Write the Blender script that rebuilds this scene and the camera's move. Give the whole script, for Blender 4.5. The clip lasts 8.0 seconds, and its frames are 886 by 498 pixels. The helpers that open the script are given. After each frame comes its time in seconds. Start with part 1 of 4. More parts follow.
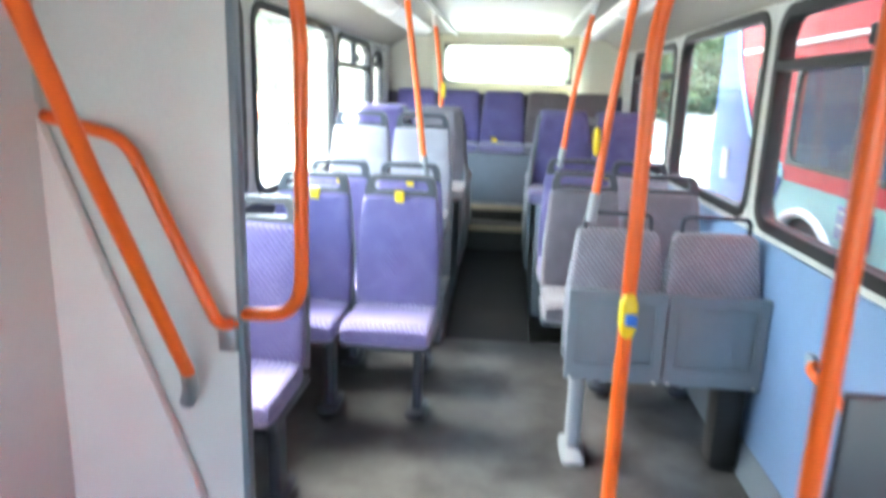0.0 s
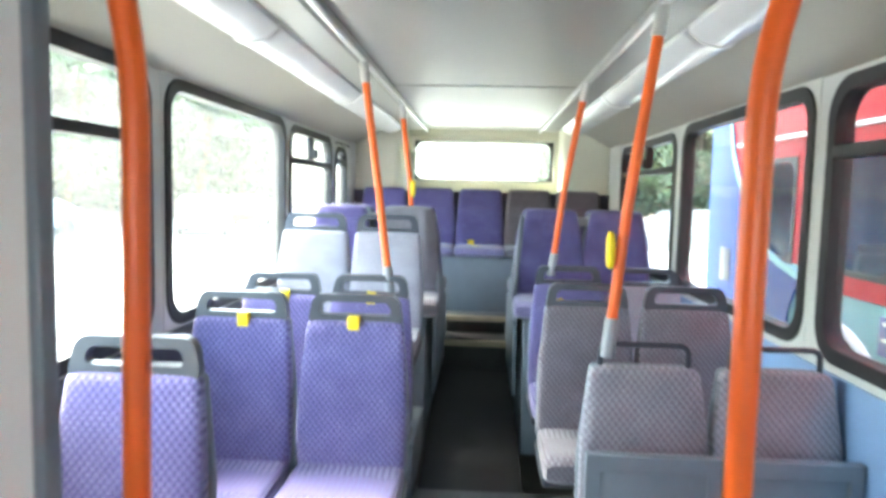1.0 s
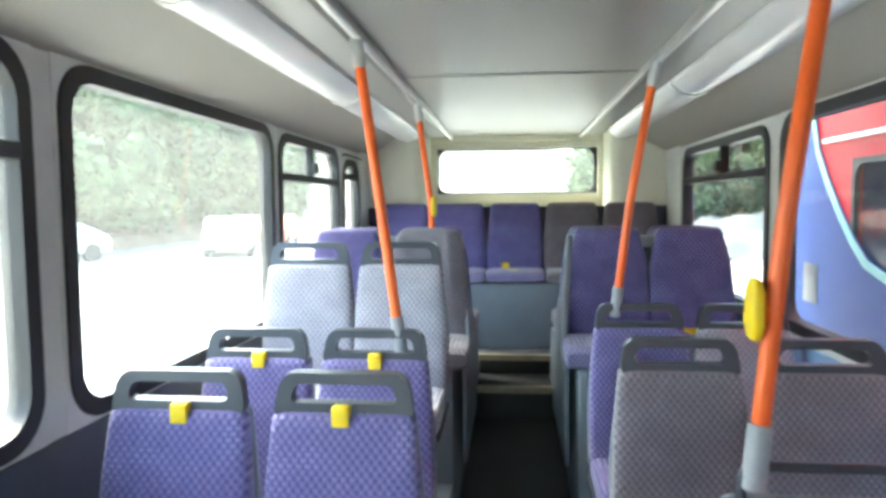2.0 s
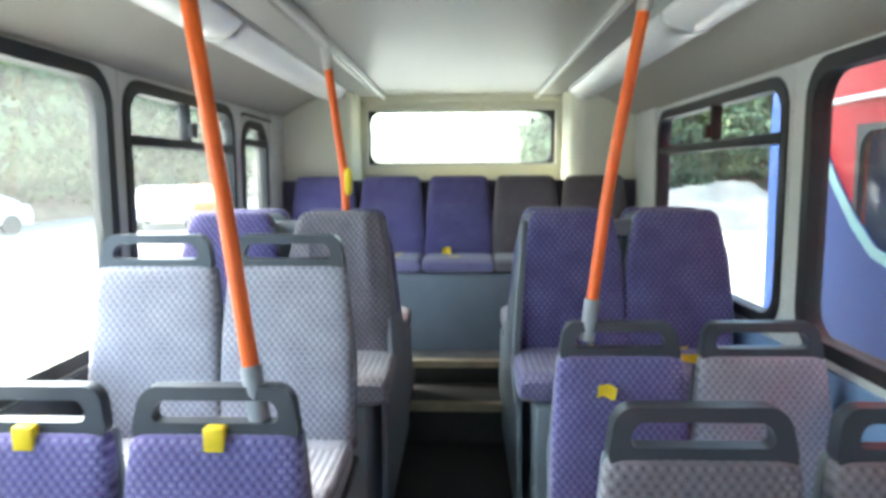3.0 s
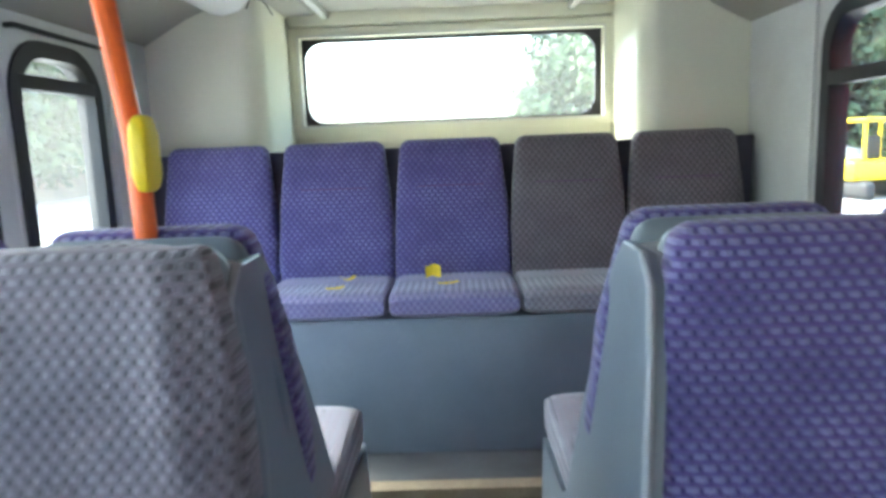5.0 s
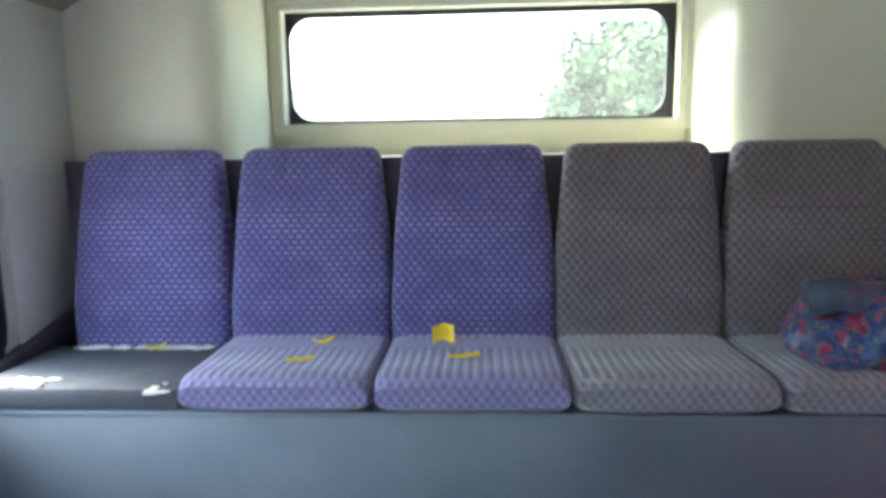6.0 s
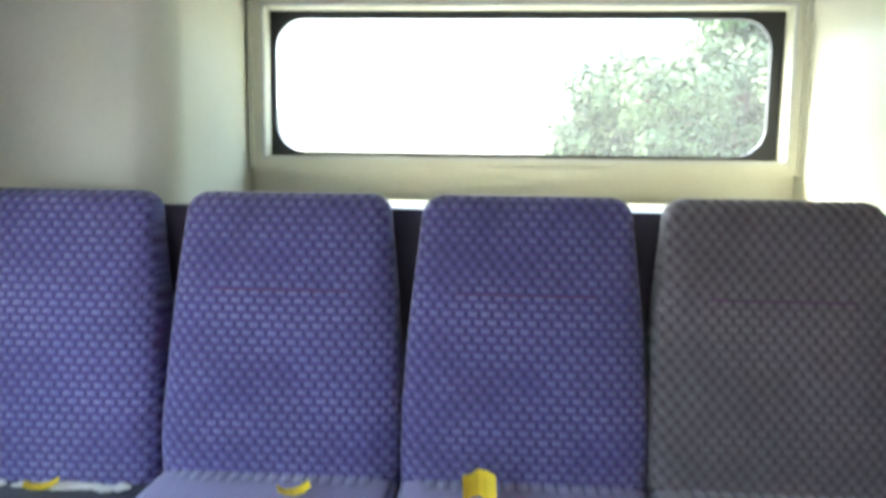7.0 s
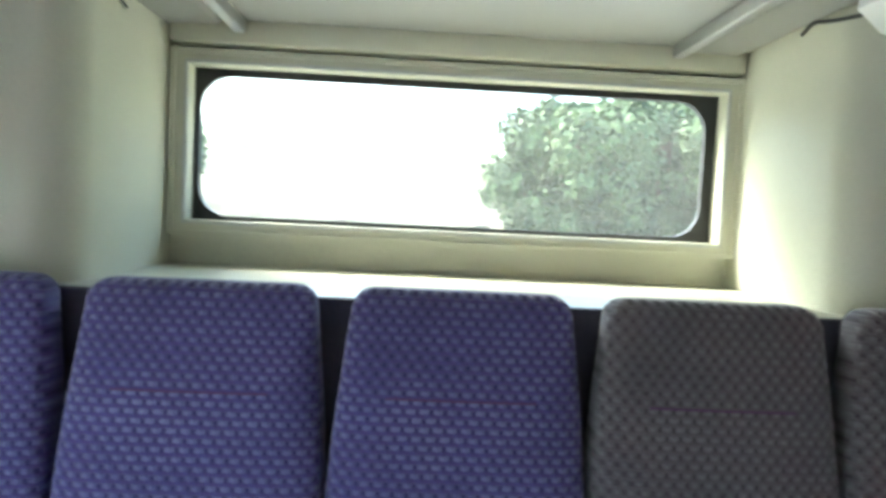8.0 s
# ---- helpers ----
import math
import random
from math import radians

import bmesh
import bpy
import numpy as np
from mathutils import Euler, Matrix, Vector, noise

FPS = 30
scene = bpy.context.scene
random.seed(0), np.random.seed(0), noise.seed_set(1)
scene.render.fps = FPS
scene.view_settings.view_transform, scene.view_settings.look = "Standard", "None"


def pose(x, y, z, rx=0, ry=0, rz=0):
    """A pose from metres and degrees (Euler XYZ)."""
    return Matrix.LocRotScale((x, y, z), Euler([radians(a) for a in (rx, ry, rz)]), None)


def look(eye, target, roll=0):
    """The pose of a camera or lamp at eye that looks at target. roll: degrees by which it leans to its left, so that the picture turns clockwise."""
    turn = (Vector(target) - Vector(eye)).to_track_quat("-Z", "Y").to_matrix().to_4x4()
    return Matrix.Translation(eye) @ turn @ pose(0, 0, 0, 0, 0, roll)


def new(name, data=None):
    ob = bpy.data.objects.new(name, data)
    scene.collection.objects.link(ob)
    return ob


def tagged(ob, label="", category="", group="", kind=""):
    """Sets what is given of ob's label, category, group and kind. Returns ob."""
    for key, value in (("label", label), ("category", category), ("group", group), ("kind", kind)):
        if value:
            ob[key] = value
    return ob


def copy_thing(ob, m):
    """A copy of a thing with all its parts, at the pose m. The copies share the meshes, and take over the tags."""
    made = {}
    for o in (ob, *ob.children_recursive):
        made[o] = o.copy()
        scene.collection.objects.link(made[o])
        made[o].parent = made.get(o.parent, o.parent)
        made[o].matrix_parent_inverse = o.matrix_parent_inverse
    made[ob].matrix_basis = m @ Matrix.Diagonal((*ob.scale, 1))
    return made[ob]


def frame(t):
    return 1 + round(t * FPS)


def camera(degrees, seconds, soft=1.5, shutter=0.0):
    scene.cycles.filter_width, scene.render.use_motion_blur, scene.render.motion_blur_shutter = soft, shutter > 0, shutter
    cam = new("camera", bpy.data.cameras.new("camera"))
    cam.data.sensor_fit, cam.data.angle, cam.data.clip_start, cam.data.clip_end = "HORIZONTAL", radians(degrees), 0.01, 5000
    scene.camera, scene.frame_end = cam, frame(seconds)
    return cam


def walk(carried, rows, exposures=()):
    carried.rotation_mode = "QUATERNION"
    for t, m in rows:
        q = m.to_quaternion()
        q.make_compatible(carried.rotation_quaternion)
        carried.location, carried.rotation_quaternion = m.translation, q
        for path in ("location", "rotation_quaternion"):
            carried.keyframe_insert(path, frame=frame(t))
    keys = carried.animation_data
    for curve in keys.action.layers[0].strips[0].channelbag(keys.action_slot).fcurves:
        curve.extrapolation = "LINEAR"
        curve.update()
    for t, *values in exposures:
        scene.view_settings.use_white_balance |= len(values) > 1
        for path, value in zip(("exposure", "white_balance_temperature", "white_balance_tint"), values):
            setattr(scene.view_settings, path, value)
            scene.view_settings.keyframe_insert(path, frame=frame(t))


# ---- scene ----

# ---- camera ----
cam = camera(67.3, 8.0, soft=3.4, shutter=0.4)
# seconds, place in metres, then yaw, pitch and roll in degrees
ROWS = [
    (0, 0.059, 0.325, 1.480, 5.58, -13.30, -1.90),
    (0.1, 0.055, 0.398, 1.479, 6.09, -10.91, -1.23),
    (0.2, 0.040, 0.474, 1.481, 5.52, -9.29, -0.70),
    (0.3, 0.051, 0.560, 1.468, 4.05, -8.22, -1.92),
    (0.5, 0.017, 0.688, 1.482, 3.58, -8.45, -0.51),
    (0.6, 0.016, 0.763, 1.485, 4.33, -8.16, -0.01),
    (0.8, 0.017, 0.875, 1.482, 2.72, -6.75, -1.27),
    (1, 0.024, 1.014, 1.471, 3.38, -4.88, -1.30),
    (1.2, 0.066, 1.188, 1.466, 4.54, -3.32, -0.56),
    (2.3, -0.036, 2.015, 1.512, 5.89, -4.70, 0.62),
    (2.5, -0.037, 2.163, 1.515, 4.50, -5.55, 0.51),
    (2.7, -0.004, 2.334, 1.501, 3.00, -4.53, 0.67),
    (2.8, 0.014, 2.432, 1.520, 2.12, -4.12, 0.52),
    (3, 0.045, 2.604, 1.521, 1.82, -6.50, 0.33),
    (3.2, 0.033, 2.753, 1.518, 3.93, -7.99, 1.74),
    (3.3, 0.027, 2.854, 1.506, 5.1, -8.51, 1.63),
    (3.5, 0.006, 3.019, 1.496, 5.06, -7.87, 0.05),
    (3.8, -0.025, 3.283, 1.494, 1.80, -8.85, -0.28),
    (3.9, -0.030, 3.374, 1.497, 0.74, -9.16, -0.62),
    (4, -0.033, 3.446, 1.487, 0.16, -9.49, -0.72),
    (4.2, -0.010, 3.632, 1.489, 1.78, -10.0, -1.2),
    (4.5, 0.037, 3.862, 1.491, 1.2, -9.75, 0.75),
    (4.6, 0.032, 3.943, 1.490, 0.87, -9.47, 1.71),
    (4.7, 0.035, 4.045, 1.490, 0.80, -9.28, 1.98),
    (5.8, -0.011, 4.840, 1.485, 1.53, -8.88, 2.43),
    (6, 0.028, 4.991, 1.502, 3.08, -8.75, 0.92),
    (6.2, 0.027, 5.105, 1.498, 3.18, -7.55, 1.31),
    (6.5, 0.010, 5.268, 1.501, 5.32, -8.63, 0.32),
    (6.7, -0.021, 5.380, 1.512, 3.50, -7.32, -0.76),
    (7, -0.065, 5.543, 1.540, 3.42, -6.39, -0.82),
    (7.2, -0.081, 5.589, 1.567, 3.80, -3.48, -1.78),
    (7.5, -0.091, 5.617, 1.606, 1.89, -0.01, -1.57),
    (7.6, -0.087, 5.617, 1.629, 1.66, -0.74, -0.91),
    (8, -0.071, 5.624, 1.633, -2.27, -3.29, -2.77),
]
EXPOSURES = [(0.0, 5.1, 6350, 1), (0.5, 5.08, 6350, -1), (1.0, 4.88, 6500, 0), (2.5, 4.25, 6500, -1), (3.0, 4.2, 6450, 0), (4.0, 4.32, 6250, 3), (4.5, 4.5, 6050, 2),
             (6.0, 4.45, 6350, 2), (7.0, 4.45, 6350, 4), (7.5, 4.27, 6350, 2), (8.0, 3.85, 6350, -1)]
walk(cam, [(t, pose(x, y, z, 90 + pitch, roll, yaw)) for t, x, y, z, yaw, pitch, roll in ROWS], EXPOSURES)

# ---- world and sun ----
world = bpy.data.worlds.new("world")
scene.world = world
world.use_nodes = True
wt = world.node_tree
sky = wt.nodes.new("ShaderNodeTexSky")
sky.sky_type, sky.sun_disc = "NISHITA", False
sky.sun_elevation, sky.sun_rotation = radians(50), radians(-58)
sky.dust_density = 4.0
wt.links.new(sky.outputs[0], wt.nodes["Background"].inputs[0])
wt.nodes["Background"].inputs[1].default_value = 0.15
sun = new("sun", bpy.data.lights.new("sun", "SUN"))
sun.data.energy, sun.data.angle, sun.data.color = 1.1, radians(35), (1.0, 0.97, 0.92)
sun.matrix_world = look((-10 * math.cos(radians(50)) * 0.85, 10 * math.cos(radians(50)) * 0.53, 10 * math.sin(radians(50))), (0, 0, 0))


# ---- materials ----
def material(name):
    m = bpy.data.materials.new(name)
    m.use_nodes = True
    nt = m.node_tree
    return m, nt, nt.nodes["Principled BSDF"]


def node(nt, kind, **values):
    n = nt.nodes.new(kind)
    for key, value in values.items():
        n.inputs[key].default_value = value
    return n


def mix_colour(nt, fac, a, b):
    n = nt.nodes.new("ShaderNodeMix")
    n.data_type = "RGBA"
    for sock, value in ((n.inputs[0], fac), (n.inputs[6], a), (n.inputs[7], b)):
        if isinstance(value, bpy.types.NodeSocket):
            nt.links.new(value, sock)
        else:
            sock.default_value = (*value, 1) if isinstance(value, tuple) else value
    return n.outputs[2]


def ramp(nt, fac, lo, hi):
    n = nt.nodes.new("ShaderNodeMapRange")
    n.inputs[1].default_value, n.inputs[2].default_value = lo, hi
    nt.links.new(fac, n.inputs[0])
    return n.outputs[0]


def plain(name, colour, rough=0.5, metal=0.0, vary=0.12, scale=6.0, fine=120.0, bump=0.05, spec=0.5, space="Object"):
    """Paint, plastic or metal with stains at a large scale and grain at a small one."""
    m, nt, bsdf = material(name)
    co = nt.nodes.new("ShaderNodeTexCoord")
    n1 = node(nt, "ShaderNodeTexNoise", Scale=scale, Detail=5.0, Roughness=0.6)
    n2 = node(nt, "ShaderNodeTexNoise", Scale=fine, Detail=3.0)
    for n in (n1, n2):
        nt.links.new(co.outputs[space], n.inputs["Vector"])
    dark = tuple(c * (1 - vary) for c in colour)
    light = tuple(min(1, c * (1 + vary)) for c in colour)
    c1 = mix_colour(nt, ramp(nt, n1.outputs[0], 0.3, 0.7), dark, light)
    c2 = mix_colour(nt, ramp(nt, n2.outputs[0], 0.45, 0.8), c1, tuple(c * (1 - 0.8 * vary) for c in colour))
    nt.links.new(c2, bsdf.inputs["Base Color"])
    r = node(nt, "ShaderNodeMapRange")
    r.inputs[3].default_value, r.inputs[4].default_value = max(0.05, rough - 0.05), min(1, rough + 0.05)
    nt.links.new(n1.outputs[0], r.inputs[0])
    nt.links.new(r.outputs[0], bsdf.inputs["Roughness"])
    bsdf.inputs["Metallic"].default_value = metal
    bsdf.inputs["Specular IOR Level"].default_value = spec
    b = node(nt, "ShaderNodeBump", Strength=bump, Distance=0.002)
    nt.links.new(n2.outputs[0], b.inputs["Height"])
    nt.links.new(b.outputs[0], bsdf.inputs["Normal"])
    return m


def moquette(name, base, dash, fleck, dirt, amount=0.5, warp=0.1):
    """Woven bus seat cloth: rows of short staggered raised dashes, worn and soiled."""
    m, nt, bsdf = material(name)
    co = nt.nodes.new("ShaderNodeTexCoord")
    sep = nt.nodes.new("ShaderNodeSeparateXYZ")
    nt.links.new(co.outputs["Object"], sep.inputs[0])
    com = nt.nodes.new("ShaderNodeCombineXYZ")
    nt.links.new(sep.outputs[0], com.inputs[0])
    rows = nt.nodes.new("ShaderNodeMath")
    rows.operation = "MULTIPLY_ADD"
    rows.inputs[1].default_value = 0.035
    nt.links.new(sep.outputs[1], rows.inputs[0])
    nt.links.new(sep.outputs[2], rows.inputs[2])
    nt.links.new(rows.outputs[0], com.inputs[1])
    wob = node(nt, "ShaderNodeTexNoise", Scale=60.0, Detail=2.0)
    nt.links.new(co.outputs["Object"], wob.inputs["Vector"])
    add = nt.nodes.new("ShaderNodeVectorMath")
    add.operation = "MULTIPLY_ADD"
    add.inputs[1].default_value = (0.0025, 0.0025, 0)
    nt.links.new(wob.outputs["Color"], add.inputs[0])
    nt.links.new(com.outputs[0], add.inputs[2])
    def dashes(width, height, gap, shift, offset=0.5):
        move = nt.nodes.new("ShaderNodeVectorMath")
        move.operation = "ADD"
        move.inputs[1].default_value = shift
        nt.links.new(add.outputs[0], move.inputs[0])
        n = node(nt, "ShaderNodeTexBrick", Scale=1.0)
        n.offset = offset
        n.inputs["Brick Width"].default_value, n.inputs["Row Height"].default_value = width, height
        n.inputs["Mortar Size"].default_value, n.inputs["Mortar Smooth"].default_value = gap, 0.5
        nt.links.new(move.outputs[0], n.inputs["Vector"])
        inv = nt.nodes.new("ShaderNodeMath")
        inv.operation = "SUBTRACT"
        inv.inputs[0].default_value = 1.0
        nt.links.new(n.outputs["Fac"], inv.inputs[1])
        return inv.outputs[0]
    light = dashes(0.0215, 0.0135, 0.0042, (0, 0, 0))
    dark = dashes(0.0215, 0.0135, 0.0036, (0.01075, 0, 0))
    big = node(nt, "ShaderNodeTexNoise", Scale=5.0, Detail=6.0, Roughness=0.6)
    fuzz = node(nt, "ShaderNodeTexNoise", Scale=900.0, Detail=2.0)
    for n in (big, fuzz):
        nt.links.new(co.outputs["Object"], n.inputs["Vector"])
    c = mix_colour(nt, dark, dash, tuple(v * 0.74 for v in base))
    f2 = nt.nodes.new("ShaderNodeMath")
    f2.operation = "MULTIPLY"
    worn = node(nt, "ShaderNodeTexNoise", Scale=11.0, Detail=4.0)
    nt.links.new(co.outputs["Object"], worn.inputs["Vector"])
    nt.links.new(ramp(nt, worn.outputs[0], 0.2, 0.75), f2.inputs[1])
    nt.links.new(light, f2.inputs[0])
    c = mix_colour(nt, f2.outputs[0], c, fleck)
    red = nt.nodes.new("ShaderNodeMath")
    red.operation = "MULTIPLY"
    red.inputs[1].default_value = warp
    nt.links.new(dashes(0.0215, 0.0135, 0.0054, (0.0054, 0.0068, 0)), red.inputs[0])
    c = mix_colour(nt, red.outputs[0], c, (base[0] * 1.5, base[1] * 0.6, base[2] * 0.62))
    soil = nt.nodes.new("ShaderNodeMath")
    soil.operation = "MULTIPLY"
    soil.inputs[1].default_value = amount
    nt.links.new(ramp(nt, big.outputs[0], 0.4, 0.75), soil.inputs[0])
    c = mix_colour(nt, soil.outputs[0], c, dirt)
    fz = nt.nodes.new("ShaderNodeMath")
    fz.operation = "MULTIPLY"
    fz.inputs[1].default_value = 0.45
    nt.links.new(ramp(nt, fuzz.outputs[0], 0.4, 0.7), fz.inputs[0])
    c = mix_colour(nt, fz.outputs[0], c, tuple(v * 0.55 for v in base))
    nt.links.new(c, bsdf.inputs["Base Color"])
    bsdf.inputs["Roughness"].default_value = 0.95
    bsdf.inputs["Specular IOR Level"].default_value = 0.1
    bsdf.inputs["Sheen Weight"].default_value = 0.35
    bsdf.inputs["Sheen Roughness"].default_value = 0.5
    h = nt.nodes.new("ShaderNodeMath")
    h.operation = "SUBTRACT"
    nt.links.new(light, h.inputs[0])
    nt.links.new(dark, h.inputs[1])
    b = node(nt, "ShaderNodeBump", Strength=0.8, Distance=0.003)
    nt.links.new(h.outputs[0], b.inputs["Height"])
    nt.links.new(b.outputs[0], bsdf.inputs["Normal"])
    return m


def glass(name, tint=(0.88, 0.91, 0.9), dust=0.021):
    m, nt, bsdf = material(name)
    nt.nodes.remove(bsdf)
    clear = nt.nodes.new("ShaderNodeBsdfTransparent")
    clear.inputs[0].default_value = (*tint, 1)
    gloss = nt.nodes.new("ShaderNodeBsdfGlossy")
    gloss.inputs["Roughness"].default_value = 0.03
    lay = node(nt, "ShaderNodeLayerWeight", Blend=0.12)
    fres = nt.nodes.new("ShaderNodeMath")
    fres.operation = "MULTIPLY"
    fres.inputs[1].default_value = 0.2
    nt.links.new(lay.outputs["Facing"], fres.inputs[0])
    mix = nt.nodes.new("ShaderNodeMixShader")
    nt.links.new(fres.outputs[0], mix.inputs[0])
    nt.links.new(clear.outputs[0], mix.inputs[1])
    nt.links.new(gloss.outputs[0], mix.inputs[2])
    film = nt.nodes.new("ShaderNodeBsdfTranslucent")
    film.inputs[0].default_value = (0.9, 0.92, 0.88, 1)
    noise_tex = node(nt, "ShaderNodeTexNoise", Scale=3.0, Detail=6.0, Roughness=0.65)
    co = nt.nodes.new("ShaderNodeTexCoord")
    nt.links.new(co.outputs["Object"], noise_tex.inputs["Vector"])
    amount = node(nt, "ShaderNodeMapRange")
    amount.inputs[3].default_value, amount.inputs[4].default_value = dust * 0.6, dust * 1.4
    nt.links.new(noise_tex.outputs[0], amount.inputs[0])
    dusty = nt.nodes.new("ShaderNodeMixShader")
    nt.links.new(amount.outputs[0], dusty.inputs[0])
    nt.links.new(mix.outputs[0], dusty.inputs[1])
    nt.links.new(film.outputs[0], dusty.inputs[2])
    nt.links.new(dusty.outputs[0], nt.nodes["Material Output"].inputs[0])
    return m


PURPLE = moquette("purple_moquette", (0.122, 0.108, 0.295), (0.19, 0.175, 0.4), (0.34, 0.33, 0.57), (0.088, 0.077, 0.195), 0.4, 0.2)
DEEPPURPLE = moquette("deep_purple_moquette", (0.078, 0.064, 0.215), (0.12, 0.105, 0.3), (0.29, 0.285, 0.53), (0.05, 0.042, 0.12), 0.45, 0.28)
# pad cloth: dusty, and paler still for the window light on its upper face
DUSTYLITPURPLE = moquette("dusty_lit_purple_moquette", (0.19, 0.178, 0.36), (0.262, 0.248, 0.45), (0.41, 0.4, 0.6), (0.15, 0.14, 0.26), 0.45)
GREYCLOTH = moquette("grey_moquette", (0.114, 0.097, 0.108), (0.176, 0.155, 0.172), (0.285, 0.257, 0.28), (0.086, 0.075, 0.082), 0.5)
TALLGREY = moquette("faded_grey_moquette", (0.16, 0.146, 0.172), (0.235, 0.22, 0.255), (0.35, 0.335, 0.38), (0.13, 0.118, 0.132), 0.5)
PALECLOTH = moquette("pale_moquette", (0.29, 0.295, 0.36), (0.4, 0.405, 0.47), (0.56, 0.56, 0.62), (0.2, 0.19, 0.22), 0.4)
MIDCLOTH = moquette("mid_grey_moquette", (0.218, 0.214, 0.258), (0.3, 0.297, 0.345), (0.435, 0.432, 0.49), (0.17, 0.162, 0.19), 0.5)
BAREBOARD = plain("dusty_dark_board", (0.085, 0.09, 0.105), 0.85, vary=0.35, scale=7, fine=150, bump=0.3)
DARKPANEL = plain("dark_carpet", (0.08, 0.073, 0.1), 0.9, vary=0.3, fine=300, bump=0.3)
CREAM = plain("cream_laminate", (0.575, 0.567, 0.455), 0.32, vary=0.05, scale=2.5, bump=0.02)
CEILING = plain("ceiling_laminate", (0.29, 0.284, 0.258), 0.37, spec=0.38, vary=0.04, scale=2.0, bump=0.01)
WHITETRIM = plain("pale_trim", (0.52, 0.53, 0.51), 0.4, vary=0.08)
GREYPLASTIC = plain("grey_plastic", (0.175, 0.208, 0.24), 0.42, vary=0.1, fine=250, bump=0.12)
GREYSCREEN = plain("grey_screen_laminate", (0.64, 0.64, 0.62), 0.4, vary=0.05, scale=3)
PINKPANEL = plain("pale_pinkish_laminate", (0.74, 0.65, 0.62), 0.4, vary=0.06, scale=3)
BLUEWALL = plain("blue_laminate", (0.19, 0.295, 0.48), 0.4, vary=0.08, scale=4)
HANDLEPL = plain("charcoal_plastic", (0.036, 0.043, 0.058), 0.34, vary=0.15, fine=300, bump=0.15)
BLACK = plain("black_rubber", (0.012, 0.012, 0.013), 0.55, vary=0.2)
ORANGE = plain("orange_coating", (0.8, 0.13, 0.015), 0.35, vary=0.07, scale=12)
YELLOW = plain("yellow_plastic", (0.8, 0.6, 0.01), 0.45, vary=0.06, scale=15)
BLUEBUTTON = plain("blue_plastic", (0.02, 0.15, 0.6), 0.4)
METAL = plain("grey_metal", (0.42, 0.44, 0.46), 0.38, 0.85, vary=0.1, scale=15)
GREYFITTING = plain("light_grey_fitting", (0.28, 0.3, 0.33), 0.4, vary=0.08)
ALU = plain("aluminium", (0.62, 0.62, 0.6), 0.3, 0.8, vary=0.08, scale=15)
STEPEDGE = plain("worn_beige_nosing", (0.34, 0.28, 0.19), 0.6, vary=0.2, scale=14)
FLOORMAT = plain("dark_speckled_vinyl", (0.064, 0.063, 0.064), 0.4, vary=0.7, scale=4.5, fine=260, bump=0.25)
# riser rubber, its near-black colour includes the shade on the step faces
SHADEDRUBBER = plain("shaded_riser_rubber", (0.02, 0.019, 0.018), 0.7, vary=0.4, scale=12, fine=200, bump=0.2)
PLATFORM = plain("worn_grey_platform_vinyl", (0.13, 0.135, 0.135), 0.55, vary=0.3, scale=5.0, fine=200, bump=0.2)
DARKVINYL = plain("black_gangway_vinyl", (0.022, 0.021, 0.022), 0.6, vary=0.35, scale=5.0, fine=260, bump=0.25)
DIFFUSER = plain("light_diffuser", (0.75, 0.75, 0.74), 0.25, vary=0.03, scale=4)
GLASS = glass("window_glass")
REARGLASS = glass("rear_window_glass", (0.86, 0.9, 0.88), 0.02)
SEAM = plain("reddish_seam", (0.14, 0.06, 0.15), 0.9, vary=0.2)
WHITEFOAM = plain("torn_white_foam", (0.7, 0.68, 0.62), 0.9, vary=0.15, scale=40, fine=200, bump=0.6)


# ---- mesh helpers ----
def part(name, bm, mat, parent=None, label="", smooth=True):
    me = bpy.data.meshes.new(name)
    bmesh.ops.recalc_face_normals(bm, faces=bm.faces)
    bm.to_mesh(me)
    bm.free()
    me.materials.append(mat)
    if smooth:
        me.polygons.foreach_set("use_smooth", [True] * len(me.polygons))
        me.set_sharp_from_angle(angle=radians(38))
    ob = new(name, me)
    if parent is not None:
        ob.parent = parent
    if label:
        ob["label"] = label
    return ob


def empty(name, m, label, category, group=""):
    ob = new(name)
    ob.matrix_basis = m
    return tagged(ob, label, category, group)


def box(x0, x1, y0, y1, z0, z1, bevel=0.0, bm=None, seg=2):
    target = bm if bm is not None else bmesh.new()
    b = bmesh.new()
    bmesh.ops.create_cube(b, size=1)
    for v in b.verts:
        v.co = Vector((x0 + (v.co.x + 0.5) * (x1 - x0), y0 + (v.co.y + 0.5) * (y1 - y0), z0 + (v.co.z + 0.5) * (z1 - z0)))
    if bevel:
        bmesh.ops.bevel(b, geom=b.edges[:], offset=bevel, segments=seg, affect="EDGES", profile=0.5)
    return join(target, b)


def join(target, b):
    made = {v: target.verts.new(v.co) for v in b.verts}
    for f in b.faces:
        target.faces.new([made[v] for v in f.verts])
    b.free()
    return target


def loft(rings, bm=None, caps=True):
    bm = bm if bm is not None else bmesh.new()
    rows = [[bm.verts.new(p) for p in r] for r in rings]
    for a, b in zip(rows, rows[1:]):
        for i in range(len(a)):
            j = (i + 1) % len(a)
            bm.faces.new((a[i], a[j], b[j], b[i]))
    if caps:
        bm.faces.new(rows[0][::-1])
        bm.faces.new(rows[-1])
    return bm


